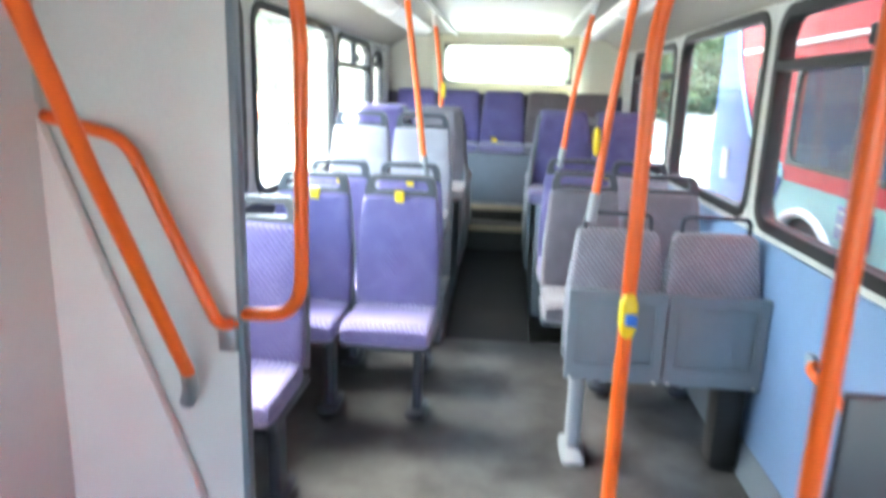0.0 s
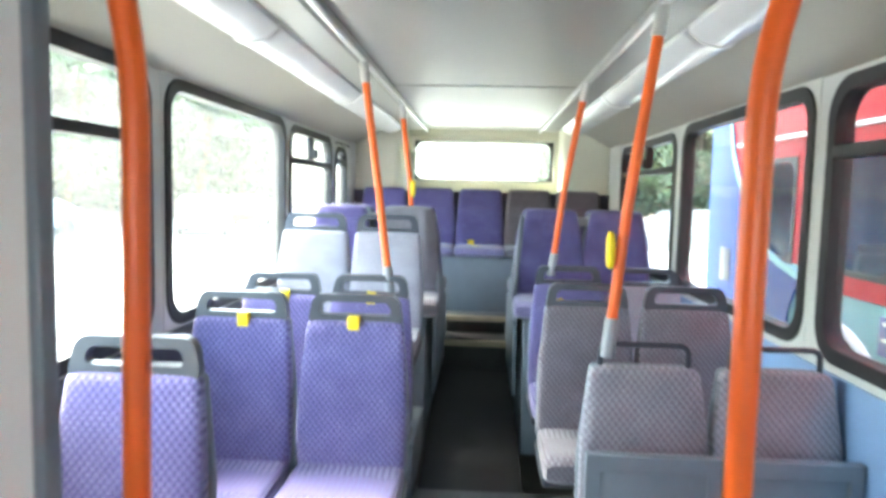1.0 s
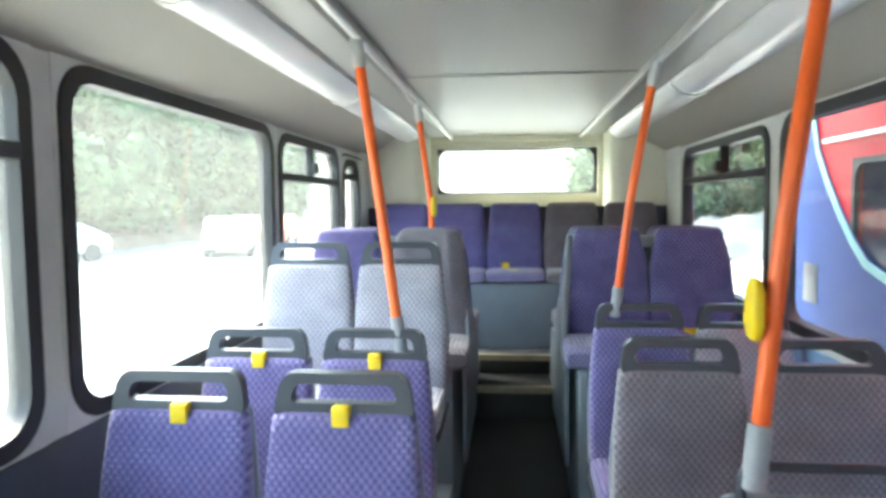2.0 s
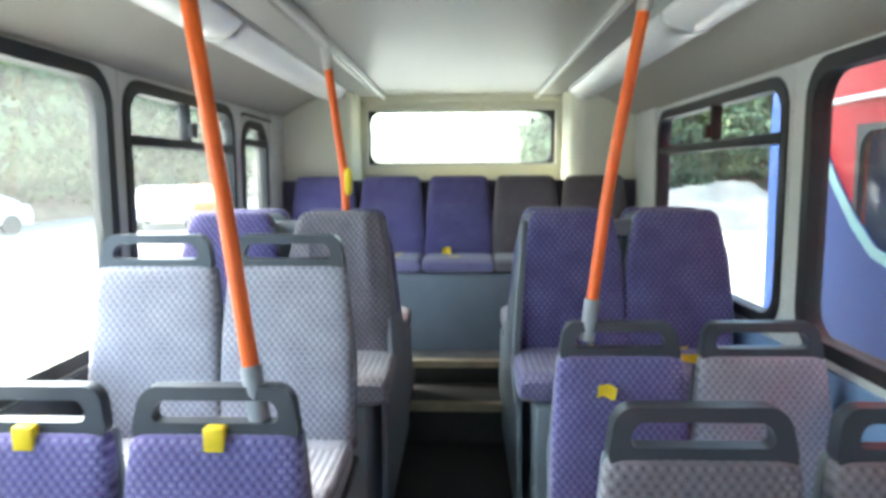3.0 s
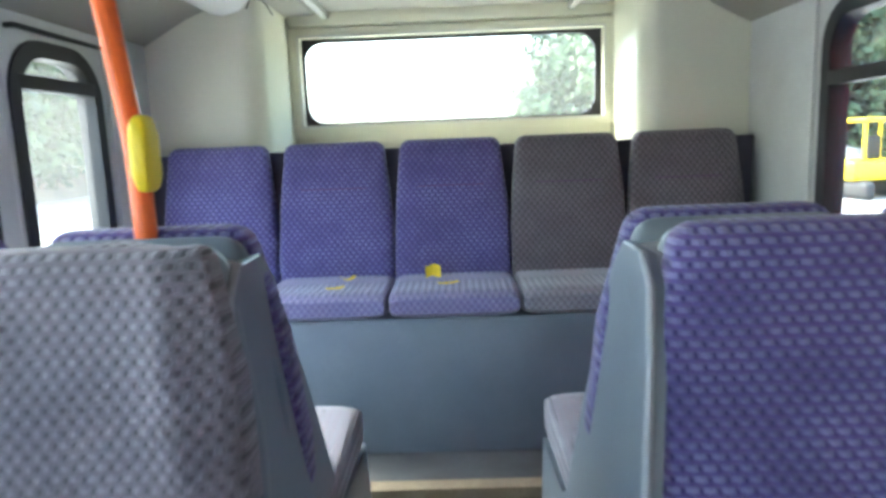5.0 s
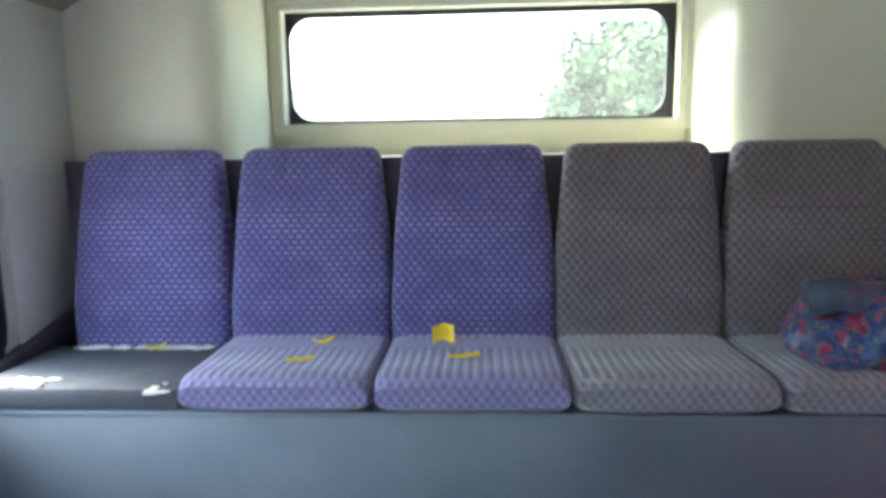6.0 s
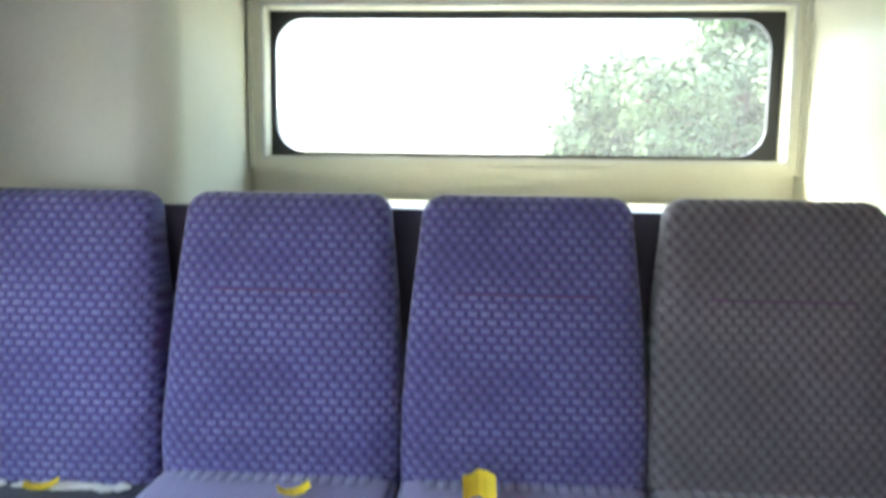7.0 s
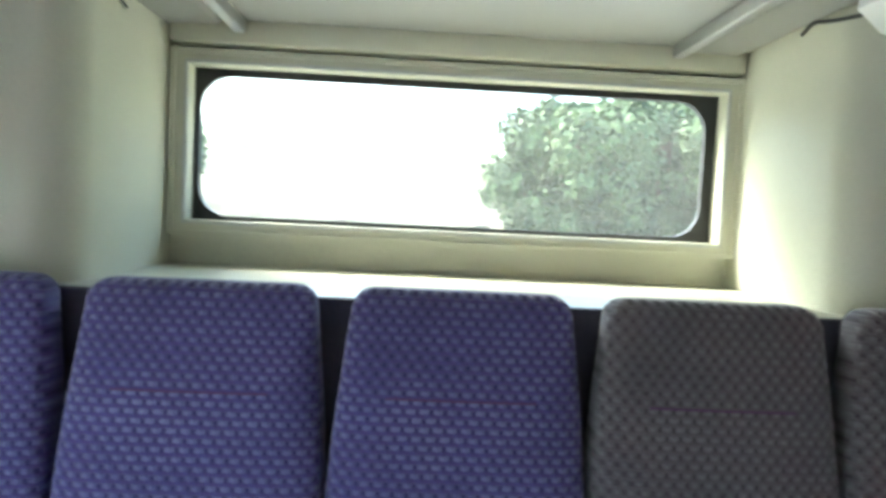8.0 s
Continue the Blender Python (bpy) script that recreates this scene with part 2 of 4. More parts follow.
def oval(w, d, power=5.0, n=32):
    pts = []
    for i in range(n):
        a = 2 * math.pi * (i + 0.5) / n
        c, s = math.cos(a), math.sin(a)
        pts.append((w * math.copysign(abs(c) ** (2 / power), c), d * math.copysign(abs(s) ** (2 / power), s)))
    return pts


def soft_back(levels, round_top=0.03, round_bottom=0.015, power=5.0, n=32, steps=10):
    """A padded upright shape. levels: z, half width, half depth, y of the middle."""
    z0, zt = levels[0][0], levels[-1][0]

    def at(z):
        for a, b in zip(levels, levels[1:]):
            if z <= b[0]:
                f = (z - a[0]) / (b[0] - a[0])
                return [u + (v - u) * f for u, v in zip(a[1:], b[1:])]
        return levels[-1][1:]
    rings = []
    zs = [(z0 + round_bottom * (1 - math.cos(k * math.pi / 6)), round_bottom * (1 - math.sin(k * math.pi / 6))) for k in range(4)]
    zs += [(z0 + round_bottom + (zt - round_top - z0 - round_bottom) * k / steps, 0) for k in range(1, steps + 1)]
    zs += [(zt - round_top + round_top * math.sin(k * math.pi / 8), round_top * (1 - math.cos(k * math.pi / 8))) for k in range(1, 5)]
    for z, inset in zs:
        w, d, y = at(z)
        rings.append([(px, y + py, z) for px, py in oval(max(0.004, w - inset), max(0.004, d - inset * 0.8), power, n)])
    return loft(rings)


def soft_seat(w0, w1, y0, y1, z0, z1, dip=0.012, power=5.5):
    """A padded seat: y0 is the front edge, y1 the back; w0 and w1 half widths there."""
    rings = []
    steps = 14
    for k in range(steps + 1):
        f = k / steps
        y = y0 + (y1 - y0) * f
        lead = min(1.0, f / 0.16)
        tail = min(1.0, (1 - f) / 0.06)
        grow = math.sqrt(max(0.0, 1 - (1 - lead) ** 2)) * 0.45 + 0.55
        grow *= 0.9 + 0.1 * math.sqrt(max(0.0, 1 - (1 - tail) ** 2))
        h = (z1 - z0) / 2
        zc = z0 + h
        w = (w0 + (w1 - w0) * f) * (0.95 + 0.05 * lead)
        sag = dip * math.sin(math.pi * min(1, max(0, (f - 0.1) / 0.9)))
        rings.append([(px, y, zc + pz * grow - (sag * (1 - abs(px / w) ** 3) if pz > 0 else 0)) for px, pz in oval(w, h, power)])
    return loft(rings)


def fillet(pts, r, n=7):
    out = [Vector(pts[0])]
    for a, b, c in zip(pts, pts[1:], pts[2:]):
        a, b, c = Vector(a), Vector(b), Vector(c)
        u, v = (a - b).normalized(), (c - b).normalized()
        k = min(r, (a - b).length * 0.48, (c - b).length * 0.48)
        p, q = b + u * k, b + v * k
        for i in range(n + 1):
            f = i / n
            out.append(p * (1 - f) ** 2 + b * 2 * f * (1 - f) + q * f * f)
    out.append(Vector(pts[-1]))
    return out


def tube(pts, r, seg=14, bm=None):
    pts = [Vector(p) for p in pts]
    rings, side = [], None
    for i, p in enumerate(pts):
        d = (pts[min(i + 1, len(pts) - 1)] - pts[max(i - 1, 0)]).normalized()
        if side is None:
            side = d.orthogonal().normalized()
        side = (side - d * side.dot(d)).normalized()
        other = d.cross(side)
        rings.append([p + (side * math.cos(2 * math.pi * k / seg) + other * math.sin(2 * math.pi * k / seg)) * r for k in range(seg)])
    return loft(rings, bm)


def round_rect(w, h, r, n=6, cx=0.0, cz=0.0, taper=0.0):
    """Outline in a plane; taper narrows the top."""
    pts = []
    for sx, sz, a0 in ((1, 1, 0), (-1, 1, 90), (-1, -1, 180), (1, -1, 270)):
        for k in range(n + 1):
            a = radians(a0 + 90 * k / n)
            x, z = sx * (w / 2 - r) + r * math.cos(a), sz * (h / 2 - r) + r * math.sin(a)
            pts.append((cx + x * (1 - taper * (z + h / 2) / h), cz + z))
    return pts


def ring_plate(outer, inner, place, depth, bm=None):
    """A flat frame between two outlines of as many points. place(u, v, d) gives the corner."""
    bm = bm if bm is not None else bmesh.new()
    loops = [[bm.verts.new(place(u, v, d)) for u, v in o] for o, d in ((outer, 0), (inner, 0), (inner, depth), (outer, depth))]
    n = len(outer)
    for a, b in zip(loops, loops[1:] + loops[:1]):
        for i in range(n):
            j = (i + 1) % n
            bm.faces.new((a[i], a[j], b[j], b[i]))
    return bm


def prism(outline, place, d0, d1, bevel=0.0):
    """A slab with that outline. place(u, v, d) gives the corner."""
    bm = bmesh.new()
    a = [bm.verts.new(place(u, v, d0)) for u, v in outline]
    b = [bm.verts.new(place(u, v, d1)) for u, v in outline]
    n = len(a)
    fa, fb = bm.faces.new(a[::-1]), bm.faces.new(b)
    for i in range(n):
        j = (i + 1) % n
        bm.faces.new((a[i], a[j], b[j], b[i]))
    if bevel:
        edges = list({e for f in (fa, fb) for e in f.edges})
        bmesh.ops.bevel(bm, geom=edges, offset=bevel, segments=3, affect="EDGES", profile=0.5)
    return bm


def xz(y0):
    return lambda u, v, d: (u, y0 + d, v)


def yz(x0):
    return lambda u, v, d: (x0 + d, u, v)


def structure(name, bm, mat, label, parent=None, smooth=True):
    return tagged(part(name, bm, mat, parent, label, smooth), label, "", "", "structure")


# ---- floor, walls, ceiling ----
BACK, FRONT = 7.27, -2.4
WALL = {-1: -1.1, 1: 1.11}
bm = box(-1.1, 1.11, FRONT, 4.2, -0.06, 0)
structure("floor", bm, FLOORMAT, "dark grey speckled vinyl bus floor")
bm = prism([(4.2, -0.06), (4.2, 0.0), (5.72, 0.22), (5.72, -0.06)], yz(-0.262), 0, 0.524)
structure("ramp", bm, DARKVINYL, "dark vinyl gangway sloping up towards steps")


def wall_with_openings(name, x0, x1, openings, y0, y1, z0, z1, mat, label):
    """A side wall whose openings (y0, y1, z0, z1) go right through it."""
    bm = bmesh.new()
    ys = y0
    for a, b, c, d in openings:
        box(x0, x1, ys, a, z0, z1, bm=bm)
        box(x0, x1, a, b, z0, c, bm=bm)
        box(x0, x1, a, b, d, z1, bm=bm)
        ys = b
    box(x0, x1, ys, y1, z0, z1, bm=bm)
    return structure(name, bm, mat, label, smooth=False)


LEFT = [(1.96, 3.205, 0.965, 1.86), (3.32, 4.745, 0.965, 1.852), (4.835, 5.9, 0.965, 1.84), (6.02, 6.45, 0.965, 1.795)]
RIGHT = [(-1.3, -0.1, 0.05, 1.86), (0.1, 1.62, 0.985, 1.84), (1.75, 3.18, 0.985, 1.838), (3.29, 4.72, 0.985, 1.848), (4.855, 6.31, 0.985, 1.832)]
wall_with_openings("wall_left", -1.16, -1.1, LEFT, FRONT, 7.4, -0.3, 2.2, WHITETRIM, "pale laminate bus side wall with windows")
wall_with_openings("wall_right", 1.11, 1.17, RIGHT, FRONT, 7.4, -0.3, 2.2, WHITETRIM, "pale laminate bus side wall with windows")
# lower lining panels, 6 mm proud of the walls
LININGS = {-1: plain("dark_grey_lining", (0.05, 0.055, 0.068), 0.5, vary=0.15, scale=5), 1: BLUEWALL}
for s, name, a in ((-1, "wall_lining_left", 1.97), (1, "wall_lining_right", 0.0)):
    x0, x1 = sorted((WALL[s] - s * 0.012, WALL[s]))
    structure(name, box(x0, x1, a, 6.78, 0.12, 0.945), LININGS[s], "blue laminate lining below the windows" if s > 0 else "dark grey lining below the windows")
    structure("baseboard", prism([(WALL[s], 0), (WALL[s] - s * 0.05, 0), (WALL[s] - s * 0.014, 0.12), (WALL[s], 0.12)], xz(a), 0, 4.58 - a),
              GREYPLASTIC, "grey plastic skirting along the floor")

bm = bmesh.new()
box(-1.1, 1.11, BACK, BACK + 0.06, -0.3, 1.573, bm=bm)
box(-1.1, 1.11, BACK, BACK + 0.06, 1.955, 2.2, bm=bm)
box(-1.1, -0.64, BACK, BACK + 0.06, 1.573, 1.955, bm=bm)
box(0.675, 1.11, BACK, BACK + 0.06, 1.573, 1.955, bm=bm)
structure("wall_rear", bm, CREAM, "cream laminate rear wall with a wide window", smooth=False)
bm = bmesh.new()
box(-1.1, 1.11, FRONT - 0.06, FRONT, -0.3, 0.7, bm=bm)
box(-1.1, 1.11, FRONT - 0.06, FRONT, 1.95, 2.2, bm=bm)
box(-1.1, -1.1, FRONT - 0.06, FRONT, 0.7, 1.95, bm=bm)
box(1.1, 1.11, FRONT - 0.06, FRONT, 0.7, 1.95, bm=bm)
structure("wall_front", bm, WHITETRIM, "plain pale front wall with windscreen opening", smooth=False)

# ceiling: flat middle, troughs for the lights and sloping coves down to the windows
COVE = plain("beige_cove_laminate", (0.29, 0.272, 0.226), 0.42, vary=0.06, scale=2.0, bump=0.02)
flat = [(-0.69, 2.05), (-0.68, 2.035), (-0.55, 2.04), (-0.54, 2.05), (0.54, 2.05), (0.55, 2.04), (0.68, 2.035), (0.69, 2.05), (0.69, 2.2), (-0.69, 2.2)]
structure("ceiling", prism(flat, xz(FRONT), 0, 9.67), CEILING, "off-white flat bus ceiling with joint strips")
for s in (-1, 1):
    cove = [(WALL[s], 1.866), (s * 1.03, 1.905), (s * 0.93, 1.96), (s * 0.845, 1.995), (s * 0.83, 2.04), (s * 0.69, 2.05), (s * 0.69, 2.2), (WALL[s], 2.2)]
    structure("cove", prism(cove, xz(FRONT), 0, 9.67), COVE, "beige sloping cove between windows and light trough")
structure("upper_deck", box(-1.16, 1.17, FRONT - 0.06, 7.4, 2.204, 4.25, 0.12, seg=4), WHITETRIM, "plain closed body of the upper deck above the ceiling")
bm = bmesh.new()
for y in (-0.6, 2.06, 4.7):
    box(-0.525, 0.525, y - 0.012, y + 0.012, 2.045, 2.0525, 0.002, bm)
structure("ceiling_trim", bm, CEILING, "cream joint strips across the ceiling")
for x in (-0.495, 0.53):
    structure("ceiling_rail", box(x - 0.014, x + 0.014, FRONT, 7.2, 2.018, 2.05, 0.006), ALU, "thin aluminium rail along the ceiling edge")

# bulkheads beside the rear window, with rounded corners, and the shelf
for s, inner in ((-1, 0.668), (1, 0.712)):
    r = 0.09
    pts = [(WALL[s], 6.79), (WALL[s], BACK)] + [(s * inner, BACK)]
    pts += [(s * (inner + r - r * math.cos(radians(a))), 6.79 + r - r * math.sin(radians(a))) for a in range(0, 91, 10)]
    bm = prism(pts, lambda u, v, d: (u, v, d), 1.475, 2.1)
    structure("bulkhead", bm, CREAM, "cream moulded bulkhead with rounded edge beside the rear window")
structure("rear_shelf", box(-1.1, 1.11, 6.76, BACK, 1.44, 1.475, 0.004), CREAM, "cream shelf below the rear window")
structure("seat_back_panel", box(-1.1, 1.11, 6.735, 6.758, 0.9, 1.478, 0.006), DARKPANEL, "dark carpeted panel behind the rear seats")


structure("rear_side_panel", box(-1.1, -1.085, 6.5, 6.79, 0.93, 1.96, 0.004), WHITETRIM, "pale side panel between window and bulkhead")
structure("rear_side_panel", box(1.095, 1.11, 6.36, 6.79, 0.93, 1.96, 0.004), WHITETRIM, "pale side panel between window and bulkhead")

# ---- windows ----
def rect(w, h, n=28):
    """A sharp rectangle with as many points as round_rect gives."""
    return round_rect(w, h, 0.0005, 6)


def side_window(name, s, y0, y1, z0, z1, transom=None, mullion=None, r=0.09, bar=0.04):
    e = empty(name, pose(WALL[s], (y0 + y1) / 2, (z0 + z1) / 2), "bus side window in a black rubber frame", "window")
    e["kind"] = "structure"
    w, h = y1 - y0, z1 - z0
    edge = 0.035
    place = lambda u, v, d: (s * (-0.012 + d), u, v)
    part("surround", ring_plate(rect(w + 0.05, h + 0.05), round_rect(w + 0.016, h + 0.016, r + 0.03), lambda u, v, d: (s * (-0.004 + d), u, v), 0.05), WHITETRIM, e, "pale window surround with rounded corners")
    part("window_frame", ring_plate(round_rect(w + 0.02, h + 0.02, r + 0.032), round_rect(w - 2 * edge, h - 2 * edge, r), place, 0.06), BLACK, e, "black rubber surround with rounded corners")
    p = part("pane", prism(round_rect(w - edge, h - edge, r), place, 0.03, 0.036), GLASS, e, "clear window glass", smooth=False)
    p.visible_shadow = False
    if transom is not None:
        t = transom - (z0 + z1) / 2
        x0, x1 = sorted((s * -0.016, s * 0.03))
        part("glazing_bar", box(x0, x1, -w / 2 + edge * 0.8, w / 2 - edge * 0.8, t - bar / 2, t + bar / 2, 0.005), BLACK, e, "black hopper rail")
        if mullion is not None:
            m = mullion - (y0 + y1) / 2
            part("mullion", box(x0, x1, m - 0.014, m + 0.014, t, h / 2 - edge * 0.8, 0.004), BLACK, e, "black upright between sliding panes")
            x0, x1 = sorted((s * -0.04, s * -0.014))
            part("catch", box(x0, x1, m - 0.02, m + 0.025, t + 0.03, t + 0.09, 0.006), BLACK, e, "black sliding window catch")
    return e


for k, (a, b, c, d) in enumerate(LEFT):
    side_window("window_%d" % (k + 1), -1, a, b, c, d, (1.627, None, 1.641, 1.69)[k], (2.55, None, 5.35, None)[k], (0.09, 0.09, 0.09, 0.12)[k])
for k, (a, b, c, d) in enumerate(RIGHT[1:]):
    side_window("window_%d" % (k + 5), 1, a, b, c, d, (None, 1.622, None, 1.632)[k], (None, 2.4, None, 5.52)[k])

e = empty("window_9", pose(0.0175, BACK, 1.764), "wide rear window with rounded glass in a cream frame", "window")
e["kind"] = "structure"
fp = lambda u, v, d: (u + 0.008, -0.035 + d, v + 0.003)
part("window_frame", ring_plate(rect(1.367, 0.431), rect(1.292, 0.368), fp, 0.075), CREAM, e, "cream painted frame")
part("outer_bead", ring_plate(rect(1.373, 0.437), rect(1.352, 0.416), lambda u, v, d: fp(u, v, d - 0.008), 0.012), CREAM, e, "raised cream bead round the frame")
part("inner_bead", ring_plate(rect(1.31, 0.386), rect(1.296, 0.372), lambda u, v, d: fp(u, v, d - 0.005), 0.009), WHITETRIM, e, "thin pale bead beside the rubber")
structure("window_header", box(-0.664, 0.708, 7.215, BACK, 1.996, 2.06, 0.008), CREAM, "cream header above the rear window")
part("gasket", ring_plate(rect(1.33, 0.395), round_rect(1.253, 0.34, 0.075), lambda u, v, d: (u, 0.012 + d, v), 0.02), BLACK, e, "black rubber gasket")
p = part("pane", prism(round_rect(1.29, 0.37, 0.08), lambda u, v, d: (u, 0.02 + d, v), 0.0, 0.005), REARGLASS, e, "clear window glass", smooth=False)
p.visible_shadow = False
for s in (-1, 1):
    structure("light_trough", prism([(s * 0.85, 2.0), (s * 0.835, 1.978), (s * 0.79, 1.968), (s * 0.73, 1.982), (s * 0.685, 2.02), (s * 0.685, 2.048), (s * 0.85, 2.03)],
              xz(FRONT), 0, 9.185), DIFFUSER, "long white light diffuser along the cove")


for s in (-1, 1):
    for y in (0.2, 1.75, 3.3, 4.85):
        structure("light_joint", prism([(s * 0.854, 2.0), (s * 0.838, 1.974), (s * 0.79, 1.963), (s * 0.728, 1.977), (s * 0.68, 2.02), (s * 0.68, 2.046), (s * 0.85, 2.034)],
                  xz(y), 0, 0.05), ALU, "thin metal joint band on the light trough")
cable = tube(fillet([(0.706, 6.99, 2.03), (0.704, 6.95, 2.045), (0.704, 6.88, 2.028), (0.72, 6.8, 2.02)], 0.05), 0.004, 8)
cable_left = tube(fillet([(-0.7, 6.785, 1.99), (-0.688, 6.79, 2.03), (-0.664, 6.88, 2.038), (-0.662, 6.99, 2.005)], 0.04), 0.003, 8)
tagged(part("cable", cable_left, BLACK), "thin black cable from the light to the bulkhead", "cable")
tagged(part("cable", cable, BLACK), "thin black cable drooping along the bulkhead", "cable")
door_rail = tube([(-1.094, 6.03, 1.824), (-1.084, 6.05, 1.829), (-1.084, 6.5, 1.826), (-1.094, 6.52, 1.822)], 0.007, 8)
tagged(part("door_rail", door_rail, BLACK), "thin black rail above the narrow window", "rail")


# ---- seats ----
def low_seat(cloth, label, raise_by=0.0, leg_side=1, group="low seats"):
    """A low-backed seat facing -y. The origin is on the floor below the grab handle."""
    e = empty("bus_seat", pose(0, 0, 0), label, "seat", group)
    up = raise_by
    part("backrest", soft_back([(0.46 + up, 0.19, 0.04, -0.055), (0.62 + up, 0.194, 0.042, -0.05), (0.8 + up, 0.187, 0.036, -0.03), (0.978 + up, 0.17, 0.03, -0.005)], 0.025), cloth, e)
    part("shell", soft_back([(0.42 + up, 0.192, 0.02, 0.0), (0.7 + up, 0.193, 0.02, 0.018), (0.975 + up, 0.165, 0.016, 0.036)], 0.02), GREYPLASTIC, e, "grey plastic back shell")
    part("cushion", soft_seat(0.194, 0.19, -0.42, -0.075, 0.378 + up, 0.49 + up), cloth, e)
    part("seat_pan", box(-0.195, 0.195, -0.38, 0.01, 0.36 + up, 0.398 + up, 0.01), HANDLEPL, e, "dark plastic seat pan")
    outer = round_rect(0.345, 0.112, 0.036, 6, 0, 1.0115 + up, 0.12)
    inner = round_rect(0.262, 0.044, 0.019, 6, 0, 1.019 + up, 0.1)
    bm = ring_plate(outer, inner, lambda u, v, d: (u, -0.018 + d + (v - 1.0 - up) * 0.15, v), 0.036)
    bmesh.ops.bevel(bm, geom=[ed for ed in bm.edges if ed.calc_face_angle(0) > 1.0], offset=0.007, segments=2, affect="EDGES")
    part("grab_handle", bm, HANDLEPL, e, "dark grey plastic grab handle")
    x = leg_side * 0.12
    bm = loft([[(x + px, -0.17 + py, z) for px, py in oval(w, d, 4, 16)] for z, w, d in ((0.0, 0.05, 0.11), (0.012, 0.05, 0.11), (0.02, 0.024, 0.05), (0.3 + up, 0.024, 0.05), (0.365 + up, 0.03, 0.12))])
    part("leg", bm, HANDLEPL, e, "dark metal pedestal leg")
    return e


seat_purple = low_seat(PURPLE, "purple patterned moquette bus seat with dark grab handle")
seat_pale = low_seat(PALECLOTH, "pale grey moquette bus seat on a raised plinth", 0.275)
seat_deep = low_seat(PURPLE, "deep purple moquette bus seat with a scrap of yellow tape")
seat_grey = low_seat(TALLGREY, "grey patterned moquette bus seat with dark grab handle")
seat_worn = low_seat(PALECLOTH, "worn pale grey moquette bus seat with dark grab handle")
for made, spots in ((seat_purple, [(-0.412, 3.33, 0.035), (-0.826, 2.6, 0.03), (-0.822, 3.33, 0.035), (-0.838, 3.875, 0.035), (-0.45, 3.875, 0.035)]),
                    (seat_deep, [(0.475, 4.432, 0.04)]),
                    (seat_pale, [(-0.47, 4.52, 0.004), (-0.858, 4.52, 0.004)]),
                    (seat_grey, [(0.465, 3.76, 0.04), (0.862, 3.76, 0.04)]),
                    (seat_worn, [(0.862, 4.432, 0.04)])):
    made.matrix_basis = pose(*spots[0])
    for spot in spots[1:]:
        copy_thing(made, pose(*spot))


def tip_up_seat(leg):
    """A folded tip-up seat: the grey underside of its pad stands in front of the lower back."""
    e = empty("tip_up_seat", pose(0, 0, 0), "folded tip-up seat with grey moquette back and plastic underside", "seat", "tip-up seats")
    part("backrest", soft_back([(0.46, 0.186, 0.04, -0.05), (0.75, 0.186, 0.038, -0.035), (0.965, 0.16, 0.03, -0.005)], 0.03), MIDCLOTH, e)
    part("shell", soft_back([(0.4, 0.188, 0.02, 0.0), (0.7, 0.188, 0.02, 0.018), (0.962, 0.155, 0.016, 0.034)], 0.02), GREYPLASTIC, e)
    part("folded_pad", box(-0.182, 0.182, -0.14, -0.098, 0.37, 0.73, 0.012), GREYCLOTH, e, "grey moquette pad folded upright")
    rim = ring_plate(rect(0.374, 0.37), rect(0.3, 0.25), lambda u, v, d: (u, -0.17 + d, 0.565 + v + (0.012 if abs(v) < 0.15 else 0)), 0.03)
    part("underside_rim", rim, GREYPLASTIC, e, "raised grey plastic rim", smooth=False)
    part("underside", box(-0.185, 0.185, -0.158, -0.139, 0.385, 0.745, 0.004), GREYPLASTIC, e, "grey plastic underside panel")
    for x in (-0.165, 0.165):
        bm = bmesh.new()
        bmesh.ops.create_cone(bm, cap_ends=True, segments=12, radius1=0.008, radius2=0.006, depth=0.006, matrix=pose(x, -0.172, 0.385, 90))
        part("screw", bm, ALU, e, "bright metal screw")
    part("grab_rail", tube(fillet([(-0.13, 0.0, 0.94), (-0.13, 0.0, 1.028), (0.13, 0.0, 1.028), (0.13, 0.0, 0.94)], 0.03), 0.009), HANDLEPL, e, "thin dark grab rail")
    if leg:
        bm = loft([[(-0.12 + px, -0.07 + py, z) for px, py in oval(w, d, 5, 16)] for z, w, d in ((0, 0.05, 0.12), (0.02, 0.05, 0.12), (0.05, 0.03, 0.06), (0.34, 0.03, 0.05), (0.42, 0.04, 0.06))])
        part("leg", bm, GREYFITTING, e, "light grey metal leg")
    else:
        part("wall_bracket", box(0.05, 0.17, -0.12, 0.0, 0, 0.42, 0.02), BLACK, e, "black bracket standing by the wall")
    return e


tip_up_seat(True).matrix_basis = pose(0.522, 3.01, 0)
tip_up_seat(False).matrix_basis = pose(0.905, 3.01, 0)


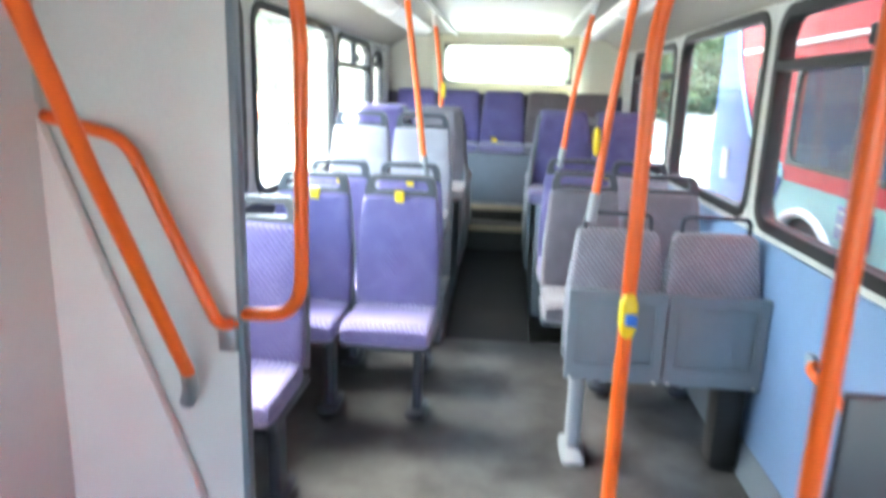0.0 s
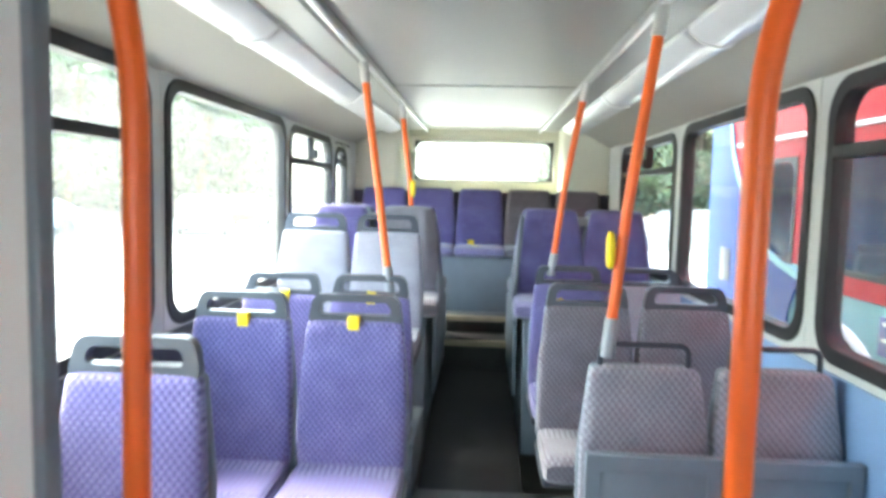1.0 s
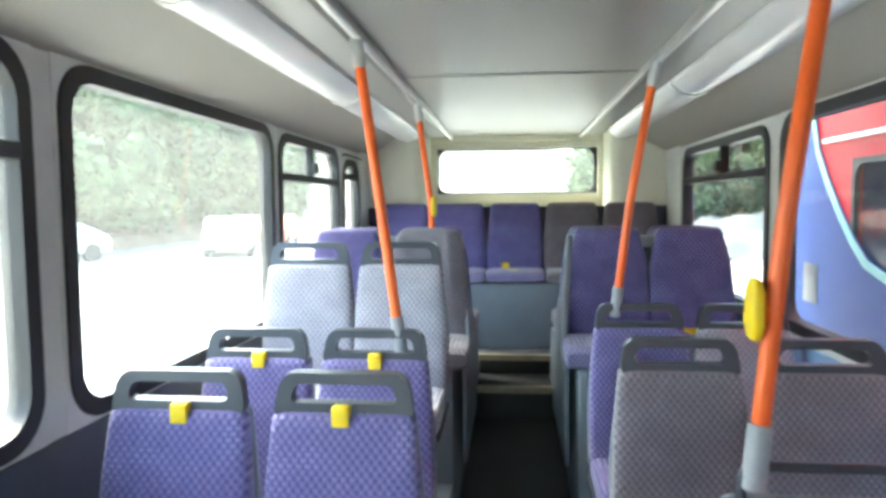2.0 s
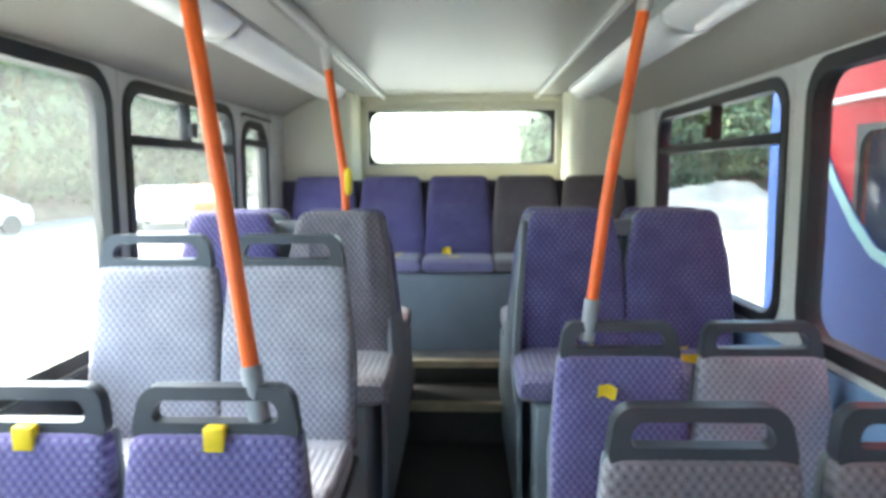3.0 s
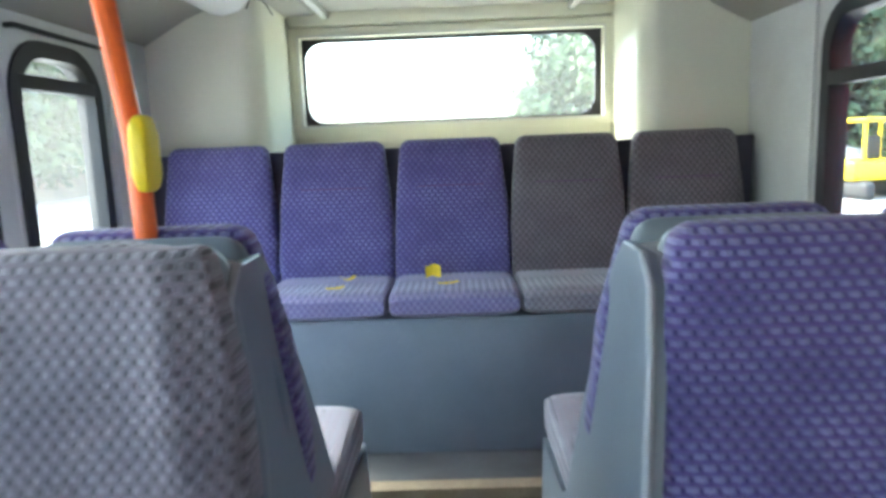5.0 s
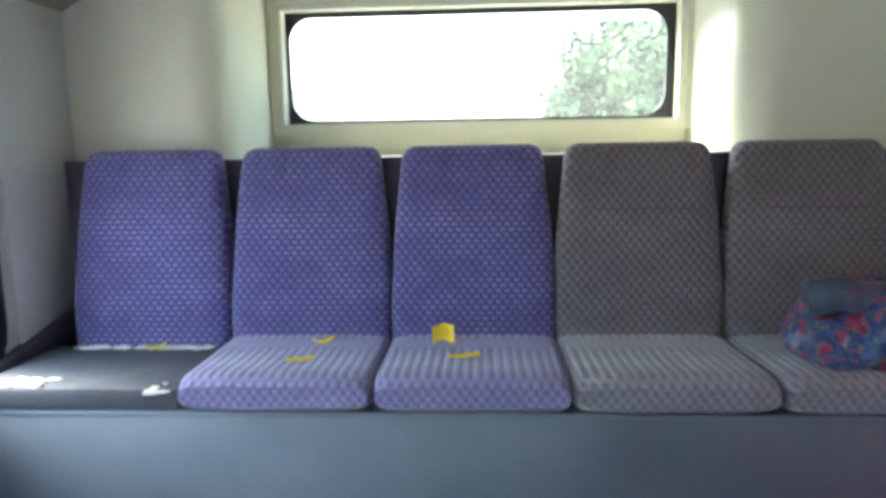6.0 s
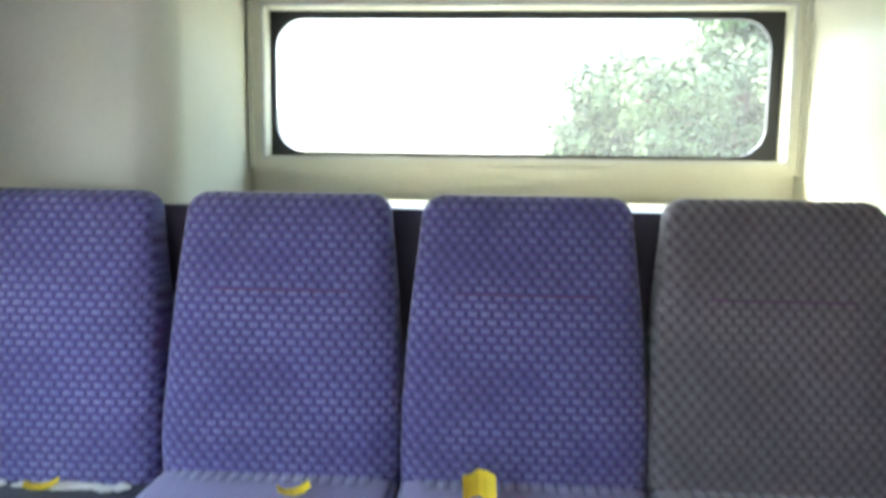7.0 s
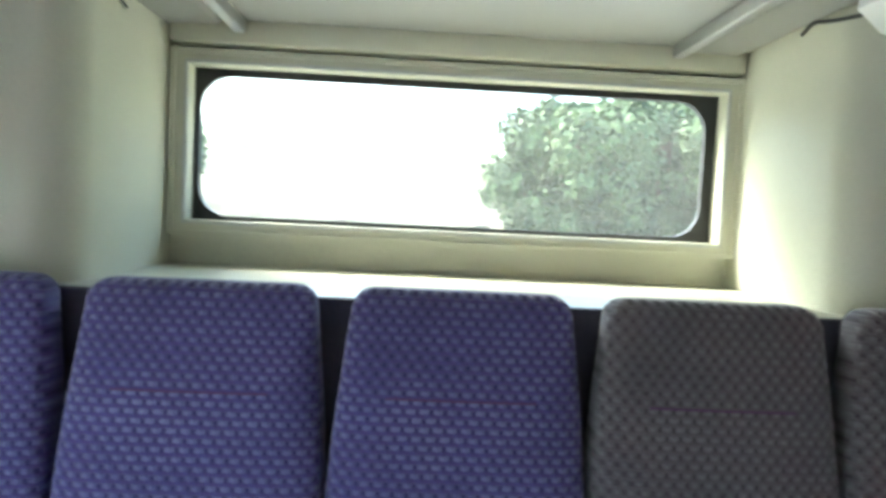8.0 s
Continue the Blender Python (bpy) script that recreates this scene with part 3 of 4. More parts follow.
def tall_seat(cloth, worn, label, wrinkled=False, half=0.21, front=-0.45, shift=0.0):
    """A tall seat without handle, facing -y, on the wheel arch box."""
    e = empty("tall_seat", pose(0, 0, 0), label, "seat", "tall seats")
    bm = soft_back([(0.84, 0.203, 0.045, -0.06), (1.0, 0.205, 0.048, -0.05), (1.2, 0.19, 0.045, -0.02), (1.38, 0.15, 0.035, 0.01)], 0.03, n=72 if wrinkled else 32, steps=30 if wrinkled else 10)
    if wrinkled:
        # loose cloth: soft slanting creases and one long fold beside the gangway
        for v in bm.verts:
            q = Vector((v.co.x * 16 + v.co.z * 5, v.co.z * 4, 0.3))
            crease = 0.008 * noise.noise(q) + 0.004 * abs(noise.noise(q * 2.3))
            fold = 0.013 * math.exp(-((v.co.x - 0.1 - 0.08 * (1.38 - v.co.z)) / 0.028) ** 2) * min(1.0, max(0.0, (v.co.z - 0.95) / 0.25))
            top = 0.008 * max(0.0, (v.co.z - 1.3) / 0.08) * noise.noise(Vector((v.co.x * 22, 0, 1.7)))
            v.co += Vector((0, -crease - fold, top))
    part("backrest", bm, cloth, e)
    part("shell", soft_back([(0.8, 0.192, 0.03, 0.0), (1.1, 0.192, 0.03, 0.03), (1.368, 0.15, 0.022, 0.052)], 0.03), GREYPLASTIC, e, "grey plastic back shell")
    # pad cloth paler than the back: wear plus window light put into the colour
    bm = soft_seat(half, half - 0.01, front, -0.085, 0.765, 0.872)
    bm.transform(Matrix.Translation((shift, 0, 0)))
    part("cushion", bm, worn, e, "worn seat pad, made paler for window light on its top")
    return e


tall_p = tall_seat(DEEPPURPLE, DUSTYLITPURPLE, "tall purple moquette bus seat on the wheel arch box")
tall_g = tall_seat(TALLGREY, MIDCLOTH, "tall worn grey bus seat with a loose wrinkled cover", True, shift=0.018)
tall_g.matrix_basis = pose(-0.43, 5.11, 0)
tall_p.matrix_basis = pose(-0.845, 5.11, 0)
aisle_p = tall_seat(DEEPPURPLE, DUSTYLITPURPLE, "tall purple moquette bus seat beside the grey end panel", half=0.214, shift=-0.022)
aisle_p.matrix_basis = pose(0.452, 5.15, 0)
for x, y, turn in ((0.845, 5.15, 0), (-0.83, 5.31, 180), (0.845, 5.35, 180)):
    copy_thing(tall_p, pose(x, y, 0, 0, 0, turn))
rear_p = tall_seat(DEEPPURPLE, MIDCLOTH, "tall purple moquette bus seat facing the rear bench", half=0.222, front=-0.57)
rear_p.matrix_basis = pose(-0.436, 5.31, 0, 0, 0, 180)
copy_thing(rear_p, pose(0.442, 5.35, 0, 0, 0, 180))

# wheel arch boxes, plinth and seat end shells
for s in (-1, 1):
    x0, x1 = sorted((s * 0.275, WALL[s] - s * 0.014))
    structure("wheel_arch_box", box(x0, x1, 4.68, 5.95, 0, 0.768, 0.01), GREYPLASTIC, "grey panelled wheel arch box below the tall seats")
    shell = [(4.71, 0.3), (4.71, 0.74), (4.88, 0.82), (4.955, 1.05), (5.0, 1.22), (5.03, 1.3), (5.08, 1.335), (5.2, 1.335), (5.25, 1.29), (5.28, 1.2), (5.35, 1.02), (5.4, 0.87), (5.43, 0.8), (5.49, 0.765), (5.8, 0.745), (5.9, 0.3)]
    lean = lambda u, v, d, s=s: (s * (0.224 + 0.1 * max(0.0, v - 0.85)) + (d if s > 0 else -d), u + 0.1, v)
    structure("seat_end_panel", prism(shell, lean, 0, 0.018, 0.005), GREYPLASTIC, "grey moulded panel closing the seat ends along the gangway")
    # light grey tube along the panel's edge, standing in for its highlight
    rim = [lean(u - 0.003, v + 0.002, -0.004) for u, v in shell[1:7]]
    structure("panel_highlight", tube(rim, 0.006, 8), GREYFITTING, "light grey strip painted as the highlight along the seat end panel")
    structure("seat_gap_cover", box(*sorted((s * 0.29, s * 1.0)), 5.175, 5.285, 1.28, 1.335, 0.008), GREYFITTING, "light grey cover between back-to-back seats")
structure("seat_plinth", box(-1.088, -0.275, 4.08, 4.66, 0, 0.27, 0.01), GREYPLASTIC, "grey plinth raising the pale seats")

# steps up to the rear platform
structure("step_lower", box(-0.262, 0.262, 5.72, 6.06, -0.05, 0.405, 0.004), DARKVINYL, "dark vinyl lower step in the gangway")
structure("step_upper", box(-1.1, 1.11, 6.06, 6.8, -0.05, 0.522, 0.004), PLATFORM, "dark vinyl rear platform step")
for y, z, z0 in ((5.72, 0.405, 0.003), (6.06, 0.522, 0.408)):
    # thin dark plate added so the face below the nosing reads as shaded
    structure("step_riser", box(-0.222, 0.222, y - 0.006, y - 0.001, z0, z - 0.032, 0.001), SHADEDRUBBER, "black rubber step riser, darkened for shade below the nosing")
    structure("step_nosing", prism([(-0.008, -0.03), (-0.008, 0.006), (0.045, 0.006), (0.045, 0.001), (0.0, 0.0), (0.0, -0.03)],
              lambda u, v, d, y=y, z=z: (d, y + u, z + v), -0.255, 0.255), STEPEDGE, "worn beige step nosing")
structure("seat_riser", box(-1.098, 1.108, 6.29, 6.33, 0.523, 0.95, 0.003), GREYPLASTIC, "blue-grey plastic riser below the rear seats")
structure("seat_base", box(-1.098, 1.108, 6.285, 6.73, 0.95, 0.962, 0.003), GREYPLASTIC, "grey base board of the rear seats")

structure("bench_end_strip", prism([(6.3, 0.963), (6.3, 1.0), (6.72, 1.09), (6.72, 0.963)], yz(-1.099), 0, 0.03, 0.004), DARKPANEL, "dark carpeted strip along the wall beside the bench")

# rear bench seats
REARX = [-0.81, -0.398, 0.01, 0.417, 0.827]


def rear_seat(cloth, cushion=True):
    e = empty("rear_seat", pose(0, 0, 0), "purple moquette rear bench seat" if cloth is DEEPPURPLE else "faded grey moquette rear bench seat", "seat", "rear seats")
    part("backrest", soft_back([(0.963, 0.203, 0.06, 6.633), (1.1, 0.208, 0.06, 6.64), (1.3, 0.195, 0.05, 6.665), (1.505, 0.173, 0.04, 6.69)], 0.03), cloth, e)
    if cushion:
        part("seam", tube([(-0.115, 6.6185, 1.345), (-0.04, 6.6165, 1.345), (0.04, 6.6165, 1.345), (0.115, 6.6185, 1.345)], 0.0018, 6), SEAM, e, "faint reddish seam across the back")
        # the pad's paler cloth holds dust and also light falling from the windows
        part("cushion", soft_seat(0.206, 0.203, 6.262, 6.6, 0.962, 1.045, 0.008), DUSTYLITPURPLE if cloth is DEEPPURPLE else MIDCLOTH, e, "dusty seat pad, made paler for window light on its top")
    return e


for k, x in enumerate(REARX):
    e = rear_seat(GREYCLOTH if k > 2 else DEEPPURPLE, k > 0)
    e.matrix_basis = pose(x, 0, 0)
    if k == 0:
        tagged(e, "purple moquette rear bench seat with its pad missing")
        part("bare_base", box(-0.255, 0.205, 6.285, 6.6, 0.962, 1.012, 0.012), BAREBOARD, e, "bare dark seat board with torn edges")


# ---- poles ----
def pole(pts, label, low_fit=True, name="grab_pole", r=0.0165, bend=0.1):
    e = empty(name, pose(*pts[0]), label, "grab pole", "orange poles")
    base = Vector(pts[0])
    loc = [Vector(p) - base for p in pts]
    part("tube", tube(fillet(loc, bend), r), ORANGE, e)
    if low_fit:
        d = (loc[1] - loc[0]).normalized()
        bm = tube([d * -0.07, d * -0.04, d * 0.045, d * 0.048], 0.0215)
        part("socket", bm, GREYFITTING, e, "light grey clamp on the seat handle")
    top = loc[-1]
    d = (loc[-2] - loc[-1]).normalized()
    part("top_socket", tube([top, top + d * 0.09], 0.021), ALU, e, "grey metal socket at the ceiling rail")
    return e


pole([(-0.376, 3.885, 1.095), (-0.422, 3.89, 1.45), (-0.5, 3.897, 2.02)], "bent orange grab pole from seat handle to ceiling")
p2 = pole([(-0.43, 5.27, 1.35), (-0.436, 5.28, 1.5), (-0.503, 5.29, 2.02)], "bent orange grab pole with a yellow bell push", False)
p3 = pole([(0.417, 3.005, 1.06), (0.453, 3.007, 1.45), (0.53, 3.012, 2.02)], "bent orange grab pole from seat handle to ceiling")
pole([(0.394, 4.437, 1.125), (0.436, 4.42, 1.5), (0.522, 4.385, 2.02)], "bent orange grab pole from seat handle to ceiling")
p5 = pole([(0.366, 1.87, 0.0), (0.365, 1.87, 1.69), (0.52, 1.87, 2.02)], "upright orange grab pole with a yellow bell push", False, r=0.018, bend=0.14)
pole([(-0.605, 1.93, 0.895), (-0.415, 1.825, 0.94), (-0.406, 1.825, 1.64), (-0.495, 1.82, 2.02)], "orange grab pole bending back to the screen", False, r=0.017, bend=0.12)
pole([(0.557, 1.3, 0.0), (0.557, 1.3, 1.9), (0.557, 1.3, 2.02)], "upright orange grab pole from floor to ceiling", False)


def bell_push(parent, z, x, y, button=True, half=0.02):
    """A yellow bell push clipped round a pole."""
    bm = soft_back([(z - 0.055, half * 0.6, 0.02, y - 0.006), (z - 0.03, half, 0.026, y - 0.008), (z + 0.03, half, 0.026, y - 0.008), (z + 0.055, half * 0.6, 0.02, y - 0.006)], 0.008, 0.008, 4)
    bm.transform(Matrix.Translation((x, 0, 0)))
    b = part("bell_push", bm, YELLOW, parent, "yellow plastic bell push housing")
    if button:
        part("button", box(x - 0.012, x + 0.016, y - 0.05, y - 0.036, z - 0.018, z + 0.012, 0.005), BLUEBUTTON, b, "blue push button")


bell_push(p5, 0.98, 0.0, 0.0)
bell_push(p2, 0.14, 0.011, 0.008, False, 0.015)
bell_push(p3, 0.25, -0.008, 0.014, False, 0.012)

# ---- screen and stair panel by the entrance ----
structure("screen", box(-1.1, -0.612, 1.92, 1.945, 0, 2.03, 0.004), GREYSCREEN, "pale grey laminate screen behind the stairs")
structure("screen_edge", box(-0.617, -0.597, 1.912, 1.953, 0, 2.0, 0.005), GREYPLASTIC, "dark grey edge strip of the screen")
structure("stair_panel", prism([(-1.1, 0.0), (-0.6, 0.0), (-0.75, 0.459), (-1.07, 1.33), (-1.1, 1.42)], xz(1.875), 0, 0.03, 0.006), PINKPANEL,
          "pale pinkish stair side panel with a slanting edge")
structure("stair_lining", box(-1.099, -1.085, 0.1, 1.874, 0, 1.9, 0.003), PINKPANEL, "pale pinkish lining on the wall by the stairs")
e = empty("stair_handrail", pose(0, 0, 0), "orange stair handrail sloping down to a metal bracket", "handrail")
part("rail", tube([(-0.72, 1.25, 1.8), (-0.715, 1.5, 1.32), (-0.71, 1.82, 0.77)], 0.018), ORANGE, e)
part("bracket", tube([(-0.71, 1.82, 0.77), (-0.72, 1.85, 0.71), (-0.745, 1.874, 0.66)], 0.02), METAL, e, "metal end bracket")
e = empty("wall_handrail", pose(0, 0, 0), "short orange handrail on a pale bracket on the blue lining", "handrail")
part("rail", tube(fillet([(1.05, 1.65, 0.62), (1.05, 2.4, 0.66), (1.095, 2.45, 0.665)], 0.04), 0.016), ORANGE, e)
part("bracket", box(1.07, 1.099, 2.43, 2.48, 0.64, 0.69, 0.006), GREYFITTING, e, "light grey end bracket")
e = empty("screen_handrail", pose(0, 0, 0), "short orange handrail bent back to the screen", "handrail")
part("rail", tube(fillet([(-1.085, 1.9, 1.39), (-0.845, 1.85, 1.345), (-0.638, 1.85, 0.89), (-0.625, 1.92, 0.87)], 0.06), 0.016), ORANGE, e)
part("bracket", box(-0.66, -0.615, 1.89, 1.919, 0.8, 0.89, 0.006), METAL, e, "metal end bracket")

structure("entrance_screen", box(0.585, 1.1, 1.29, 1.312, 0.1, 1.06, 0.006), HANDLEPL, "dark grey screen panel between the pole and the wall by the entrance")

# ---- outside ----
GROUND = plain("pale_concrete", (0.3, 0.29, 0.27), 0.9, vary=0.2, scale=0.3, fine=8, bump=0.3)
structure("ground", box(-400, 400, -400, 400, -0.6, -0.35), GROUND, "pale dusty concrete yard")
YELLOWTAPE = plain("yellow_tape", (0.85, 0.62, 0.02), 0.6, vary=0.1, scale=30)


def tape(m, w, h, bend=0.0, label="curled scrap of yellow tape lying on a seat"):
    """A curled scrap of tape, as a thin bent strip with thickness."""
    bm = bmesh.new()
    rows = []
    for k in range(5):
        f = k / 4 - 0.5
        rows.append([(f * w, sy * h / 2 * (1 + 0.25 * math.sin(7 * f + sy)), bend * (f * 2) ** 2 + sz * 0.0012) for sy, sz in ((-1, -1), (1, -1), (1, 1), (-1, 1))])
    loft(rows, bm)
    ob = part("tape_scrap", bm, YELLOWTAPE, None, "", False)
    ob.matrix_basis = m
    return tagged(ob, label, "tape", "yellow tape scraps")


def handle_tape(x, y, z):
    """Tape wrapped round the lower bar of a grab handle."""
    bm = box(x - 0.022, x + 0.02, y - 0.044, y + 0.027, z - 0.034, z + 0.016, 0.006)
    ob = part("handle_tape", bm, YELLOWTAPE)
    tagged(ob, "yellow tape wrapped round a seat grab handle", "tape", "yellow handle tapes")


for x, y in ((-0.423, 3.33), (-0.818, 3.33), (-0.454, 3.875), (-0.834, 3.875)):
    handle_tape(x + 0.01, y, 1.015)
tape(pose(0.43, 4.369, 0.93, 82, 10, 0), 0.05, 0.035, 0.008)
tape(pose(0.67, 4.44, 1.0, 30, 10, 20), 0.07, 0.03, 0.01)
for x, y, z, turn, w, h, b in ((-0.01, 6.413, 1.043, 15, 0.07, 0.02, 0.004), (-0.371, 6.386, 1.043, 20, 0.06, 0.02, 0.004), (-0.35, 6.518, 1.043, 25, 0.05, 0.022, 0.012),
                               (-0.781, 6.55, 1.018, 25, 0.05, 0.02, 0.01), (-0.46, 4.92, 0.874, 60, 0.06, 0.028, 0.004), (0.489, 5.02, 0.877, 10, 0.055, 0.02, 0.012),
                               (0.463, 4.927, 0.874, -5, 0.075, 0.024, 0.003), (0.84, 5.02, 0.876, -20, 0.05, 0.02, 0.01), (0.845, 4.876, 0.874, -20, 0.06, 0.024, 0.004)):
    tape(pose(x, y, z, 0, 0, turn), w, h, b)
tape(pose(-0.062, 6.53, 1.062, 75, 0, 10), 0.052, 0.04, 0.01)

# torn foam on the bare seat board
rng = random.Random(5)


def foam(x, y, z, w, d, h, n):
    bm = bmesh.new()
    for k in range(n):
        b = bmesh.new()
        bmesh.ops.create_icosphere(b, subdivisions=2, radius=1)
        cx, cy = x + rng.uniform(-w, w), y + rng.uniform(-d, d)
        sx, sy, sz = rng.uniform(0.006, 0.024), rng.uniform(0.004, 0.011), rng.uniform(0.002, h)
        for v in b.verts:
            v.co = Vector((cx + v.co.x * sx, cy + v.co.y * sy, z + v.co.z * sz)) + noise.noise_vector(v.co * 2.1 + Vector((k, 0, 0))) * 0.004
        join(bm, b)
    return tagged(part("foam_scrap", bm, WHITEFOAM), "torn white foam on the bare seat board", "foam", "", "stuff")


foam(-0.82, 6.562, 1.015, 0.17, 0.005, 0.005, 40)
foam(-0.95, 6.315, 1.013, 0.055, 0.018, 0.005, 22)
foam(-0.655, 6.305, 1.005, 0.022, 0.025, 0.009, 16)


# crumpled bright cloth bag on the end seat
def cloth_bag():
    bm = bmesh.new()
    bmesh.ops.create_icosphere(bm, subdivisions=5, radius=1)
    for v in bm.verts:
        q = v.co.copy()
        k = 1 + 0.16 * noise.noise(q * 2.3) + 0.07 * noise.noise(q * 6) + 0.05 * abs(noise.noise(q * 11))
        v.co = Vector((q.x * 0.17 * k, q.y * 0.13 * k, max(-0.075, q.z * 0.1 * k) + 0.02 * math.sin(9 * q.x + 3 * q.y)))
    m, nt, bsdf = material("crumpled_bright_cloth")
    co = nt.nodes.new("ShaderNodeTexCoord")
    n1 = node(nt, "ShaderNodeTexNoise", Scale=17.0, Detail=4.0, Distortion=2.5)
    n2 = node(nt, "ShaderNodeTexWave", Scale=14.0, Distortion=9.0, Detail=3.0)
    for n in (n1, n2):
        nt.links.new(co.outputs["Object"], n.inputs["Vector"])
    cr = nt.nodes.new("ShaderNodeValToRGB")
    cols = [(0.0, (0.015, 0.02, 0.08)), (0.42, (0.02, 0.03, 0.12)), (0.46, (0.025, 0.08, 0.26)), (0.5, (0.03, 0.02, 0.06)), (0.54, (0.04, 0.17, 0.2)), (0.59, (0.34, 0.02, 0.07)), (0.7, (0.03, 0.015, 0.05))]
    cr.color_ramp.elements[0].color, cr.color_ramp.elements[1].color = (*cols[0][1], 1), (*cols[-1][1], 1)
    cr.color_ramp.elements[1].position = cols[-1][0]
    for pos, col in cols[1:-1]:
        cr.color_ramp.elements.new(pos).color = (*col, 1)
    nt.links.new(n1.outputs[0], cr.inputs[0])
    nt.links.new(mix_colour(nt, ramp(nt, n2.outputs["Fac"], 0.8, 1.5), cr.outputs[0], (0.12, 0.2, 0.26)), bsdf.inputs["Base Color"])
    bsdf.inputs["Roughness"].default_value = 0.45
    ob = empty("cloth_bag", pose(0.86, 6.41, 1.1, 0, 6, 10), "crumpled blue, teal and red cloth bag on the end seat", "bag")
    part("bag_body", bm, m, ob)
    rollb = tube([(-0.17, -0.02, 0.06), (-0.12, -0.04, 0.085), (-0.03, -0.03, 0.075), (0.06, -0.045, 0.09), (0.15, -0.02, 0.075)], 0.035, 16)
    for v in rollb.verts:
        v.co += noise.noise_vector(v.co * 14) * 0.014
    part("rolled_top", rollb, plain("shiny_grey_film", (0.07, 0.1, 0.14), 0.3, vary=0.4, scale=25, bump=0.4), ob, "shiny grey-blue rolled top of the bag")


cloth_bag()

# ---- outside: parked bus ----
RED = plain("red_paint", (0.5, 0.018, 0.028), 0.5, spec=0.2, vary=0.06, scale=1.5, bump=0.01)
TEAL = plain("pale_teal_paint", (0.3, 0.55, 0.55), 0.5, spec=0.2, vary=0.06, scale=1.5, bump=0.01)
BLUE = plain("blue_paint", (0.01, 0.046, 0.22), 0.5, spec=0.2, vary=0.08, scale=1.5, bump=0.01)
WHITE = plain("white_paint", (0.7, 0.7, 0.7), 0.4, vary=0.06)
TYRE = plain("tyre_rubber", (0.02, 0.02, 0.02), 0.8)
CHAIRBLUE = plain("grey_blue_cloth", (0.1, 0.125, 0.24), 0.9, vary=0.2, scale=20)
SIGNBLUE = plain("blue_sign", (0.01, 0.02, 0.2), 0.4)
GLAZED = glass("dusty_glass", (0.8, 0.85, 0.85), 0.07)
bus = empty("parked_bus", pose(2.05, 0.6, -0.35), "red, teal and blue double-deck bus parked alongside", "bus")
panes = [(-6.4, -5.1), (-4.9, -3.5), (-3.3, -1.9), (-1.7, -0.3), (0.0, 1.75), (1.95, 3.62), (3.78, 4.72), (4.86, 5.5)]
WIN0, WIN1, LONG = 1.41, 2.1, 6.45
arch = [(4.3 + 0.62 * math.cos(radians(a)), 0.5 + 0.62 * math.sin(radians(a))) for a in range(0, 181, 12)]
lower = [(-7.5, 0.25), (-7.5, WIN0)] + [(LONG, WIN0), (LONG, 0.25), (4.92, 0.25)] + arch + [(3.68, 0.25)]
part("lower_body", prism(lower, yz(0), 0, 0.06), TEAL, bus, "pale teal lower body side")
ys = -7.5
for a, b in panes + [(LONG, LONG)]:
    part("pillar", box(0, 0.06, ys, a, WIN0, WIN1), RED, bus, "red window pillar", smooth=False)
    ys = b
part("upper_body", box(0, 0.06, -7.5, LONG, WIN1, 4.5), RED, bus, "red upper body side")
for a, b in panes:
    place = lambda u, v, d, a=a, b=b: (-0.006 + d, (a + b) / 2 + u, (WIN0 + WIN1) / 2 + v)
    w = part("bus_window", prism(round_rect(b - a, WIN1 - WIN0, 0.1), place, 0.02, 0.026), GLAZED, bus, "dusty bus window glass", smooth=False)
    w.visible_shadow = False
    part("window_rubber", ring_plate(rect(b - a + 0.01, WIN1 - WIN0 + 0.01), round_rect(b - a - 0.06, WIN1 - WIN0 - 0.06, 0.1), place, 0.03), BLACK, w, "black window rubber")
part("red_band", box(-0.006, 0.0, -7.5, 4.75, 1.3, WIN0 - 0.002), RED, bus, "red band below the windows")
stripe = [(6.02, 2.48), (5.93, 2.2), (5.79, 2.0), (5.62, 1.8), (5.45, 1.63), (5.28, 1.5), (5.0, 1.42), (4.7, 1.36)]
part("blue_tail", prism([(LONG, 0.25), (LONG, 4.5), (6.3, 4.5), (6.12, 2.9)] + stripe + [(4.85, 1.1), (4.95, 0.25)], yz(-0.012), 0, 0.012), BLUE, bus, "blue rear body side")
part("teal_stripe", prism([(6.12, 2.9)] + stripe + [(4.7, 1.3)] + [(u + 0.035, v - 0.045) for u, v in stripe[::-1]] + [(6.17, 2.9)], yz(-0.018), 0, 0.006), TEAL, bus, "curved pale teal stripe")
part("white_line", box(-0.012, 0, -7.5, 5.9, 2.225, 2.255, 0.004), WHITE, bus, "thin white moulding line")
part("engine_grille", box(-0.016, -0.008, 5.9, 6.12, 1.15, 1.42, 0.003), HANDLEPL, bus, "dark vent in the blue tail")
part("rear_panel", box(0, 2.45, LONG - 0.06, LONG, 0.25, 4.5, 0.02), BLUE, bus, "blue rear panel")
part("front_panel", box(0, 2.45, -7.5, -7.44, 0.25, 4.5), RED, bus)
part("roof", box(0, 2.45, -7.5, LONG, 4.45, 4.5), RED, bus)
part("deck", box(0.06, 2.4, -7.4, LONG - 0.07, 0.35, 0.4), FLOORMAT, bus, "dark bus floor")
part("upper_deck", box(0.06, 2.4, -7.4, LONG - 0.07, 2.28, 2.34), CEILING, bus, "pale bus ceiling")
bm = bmesh.new()
ys = -7.5
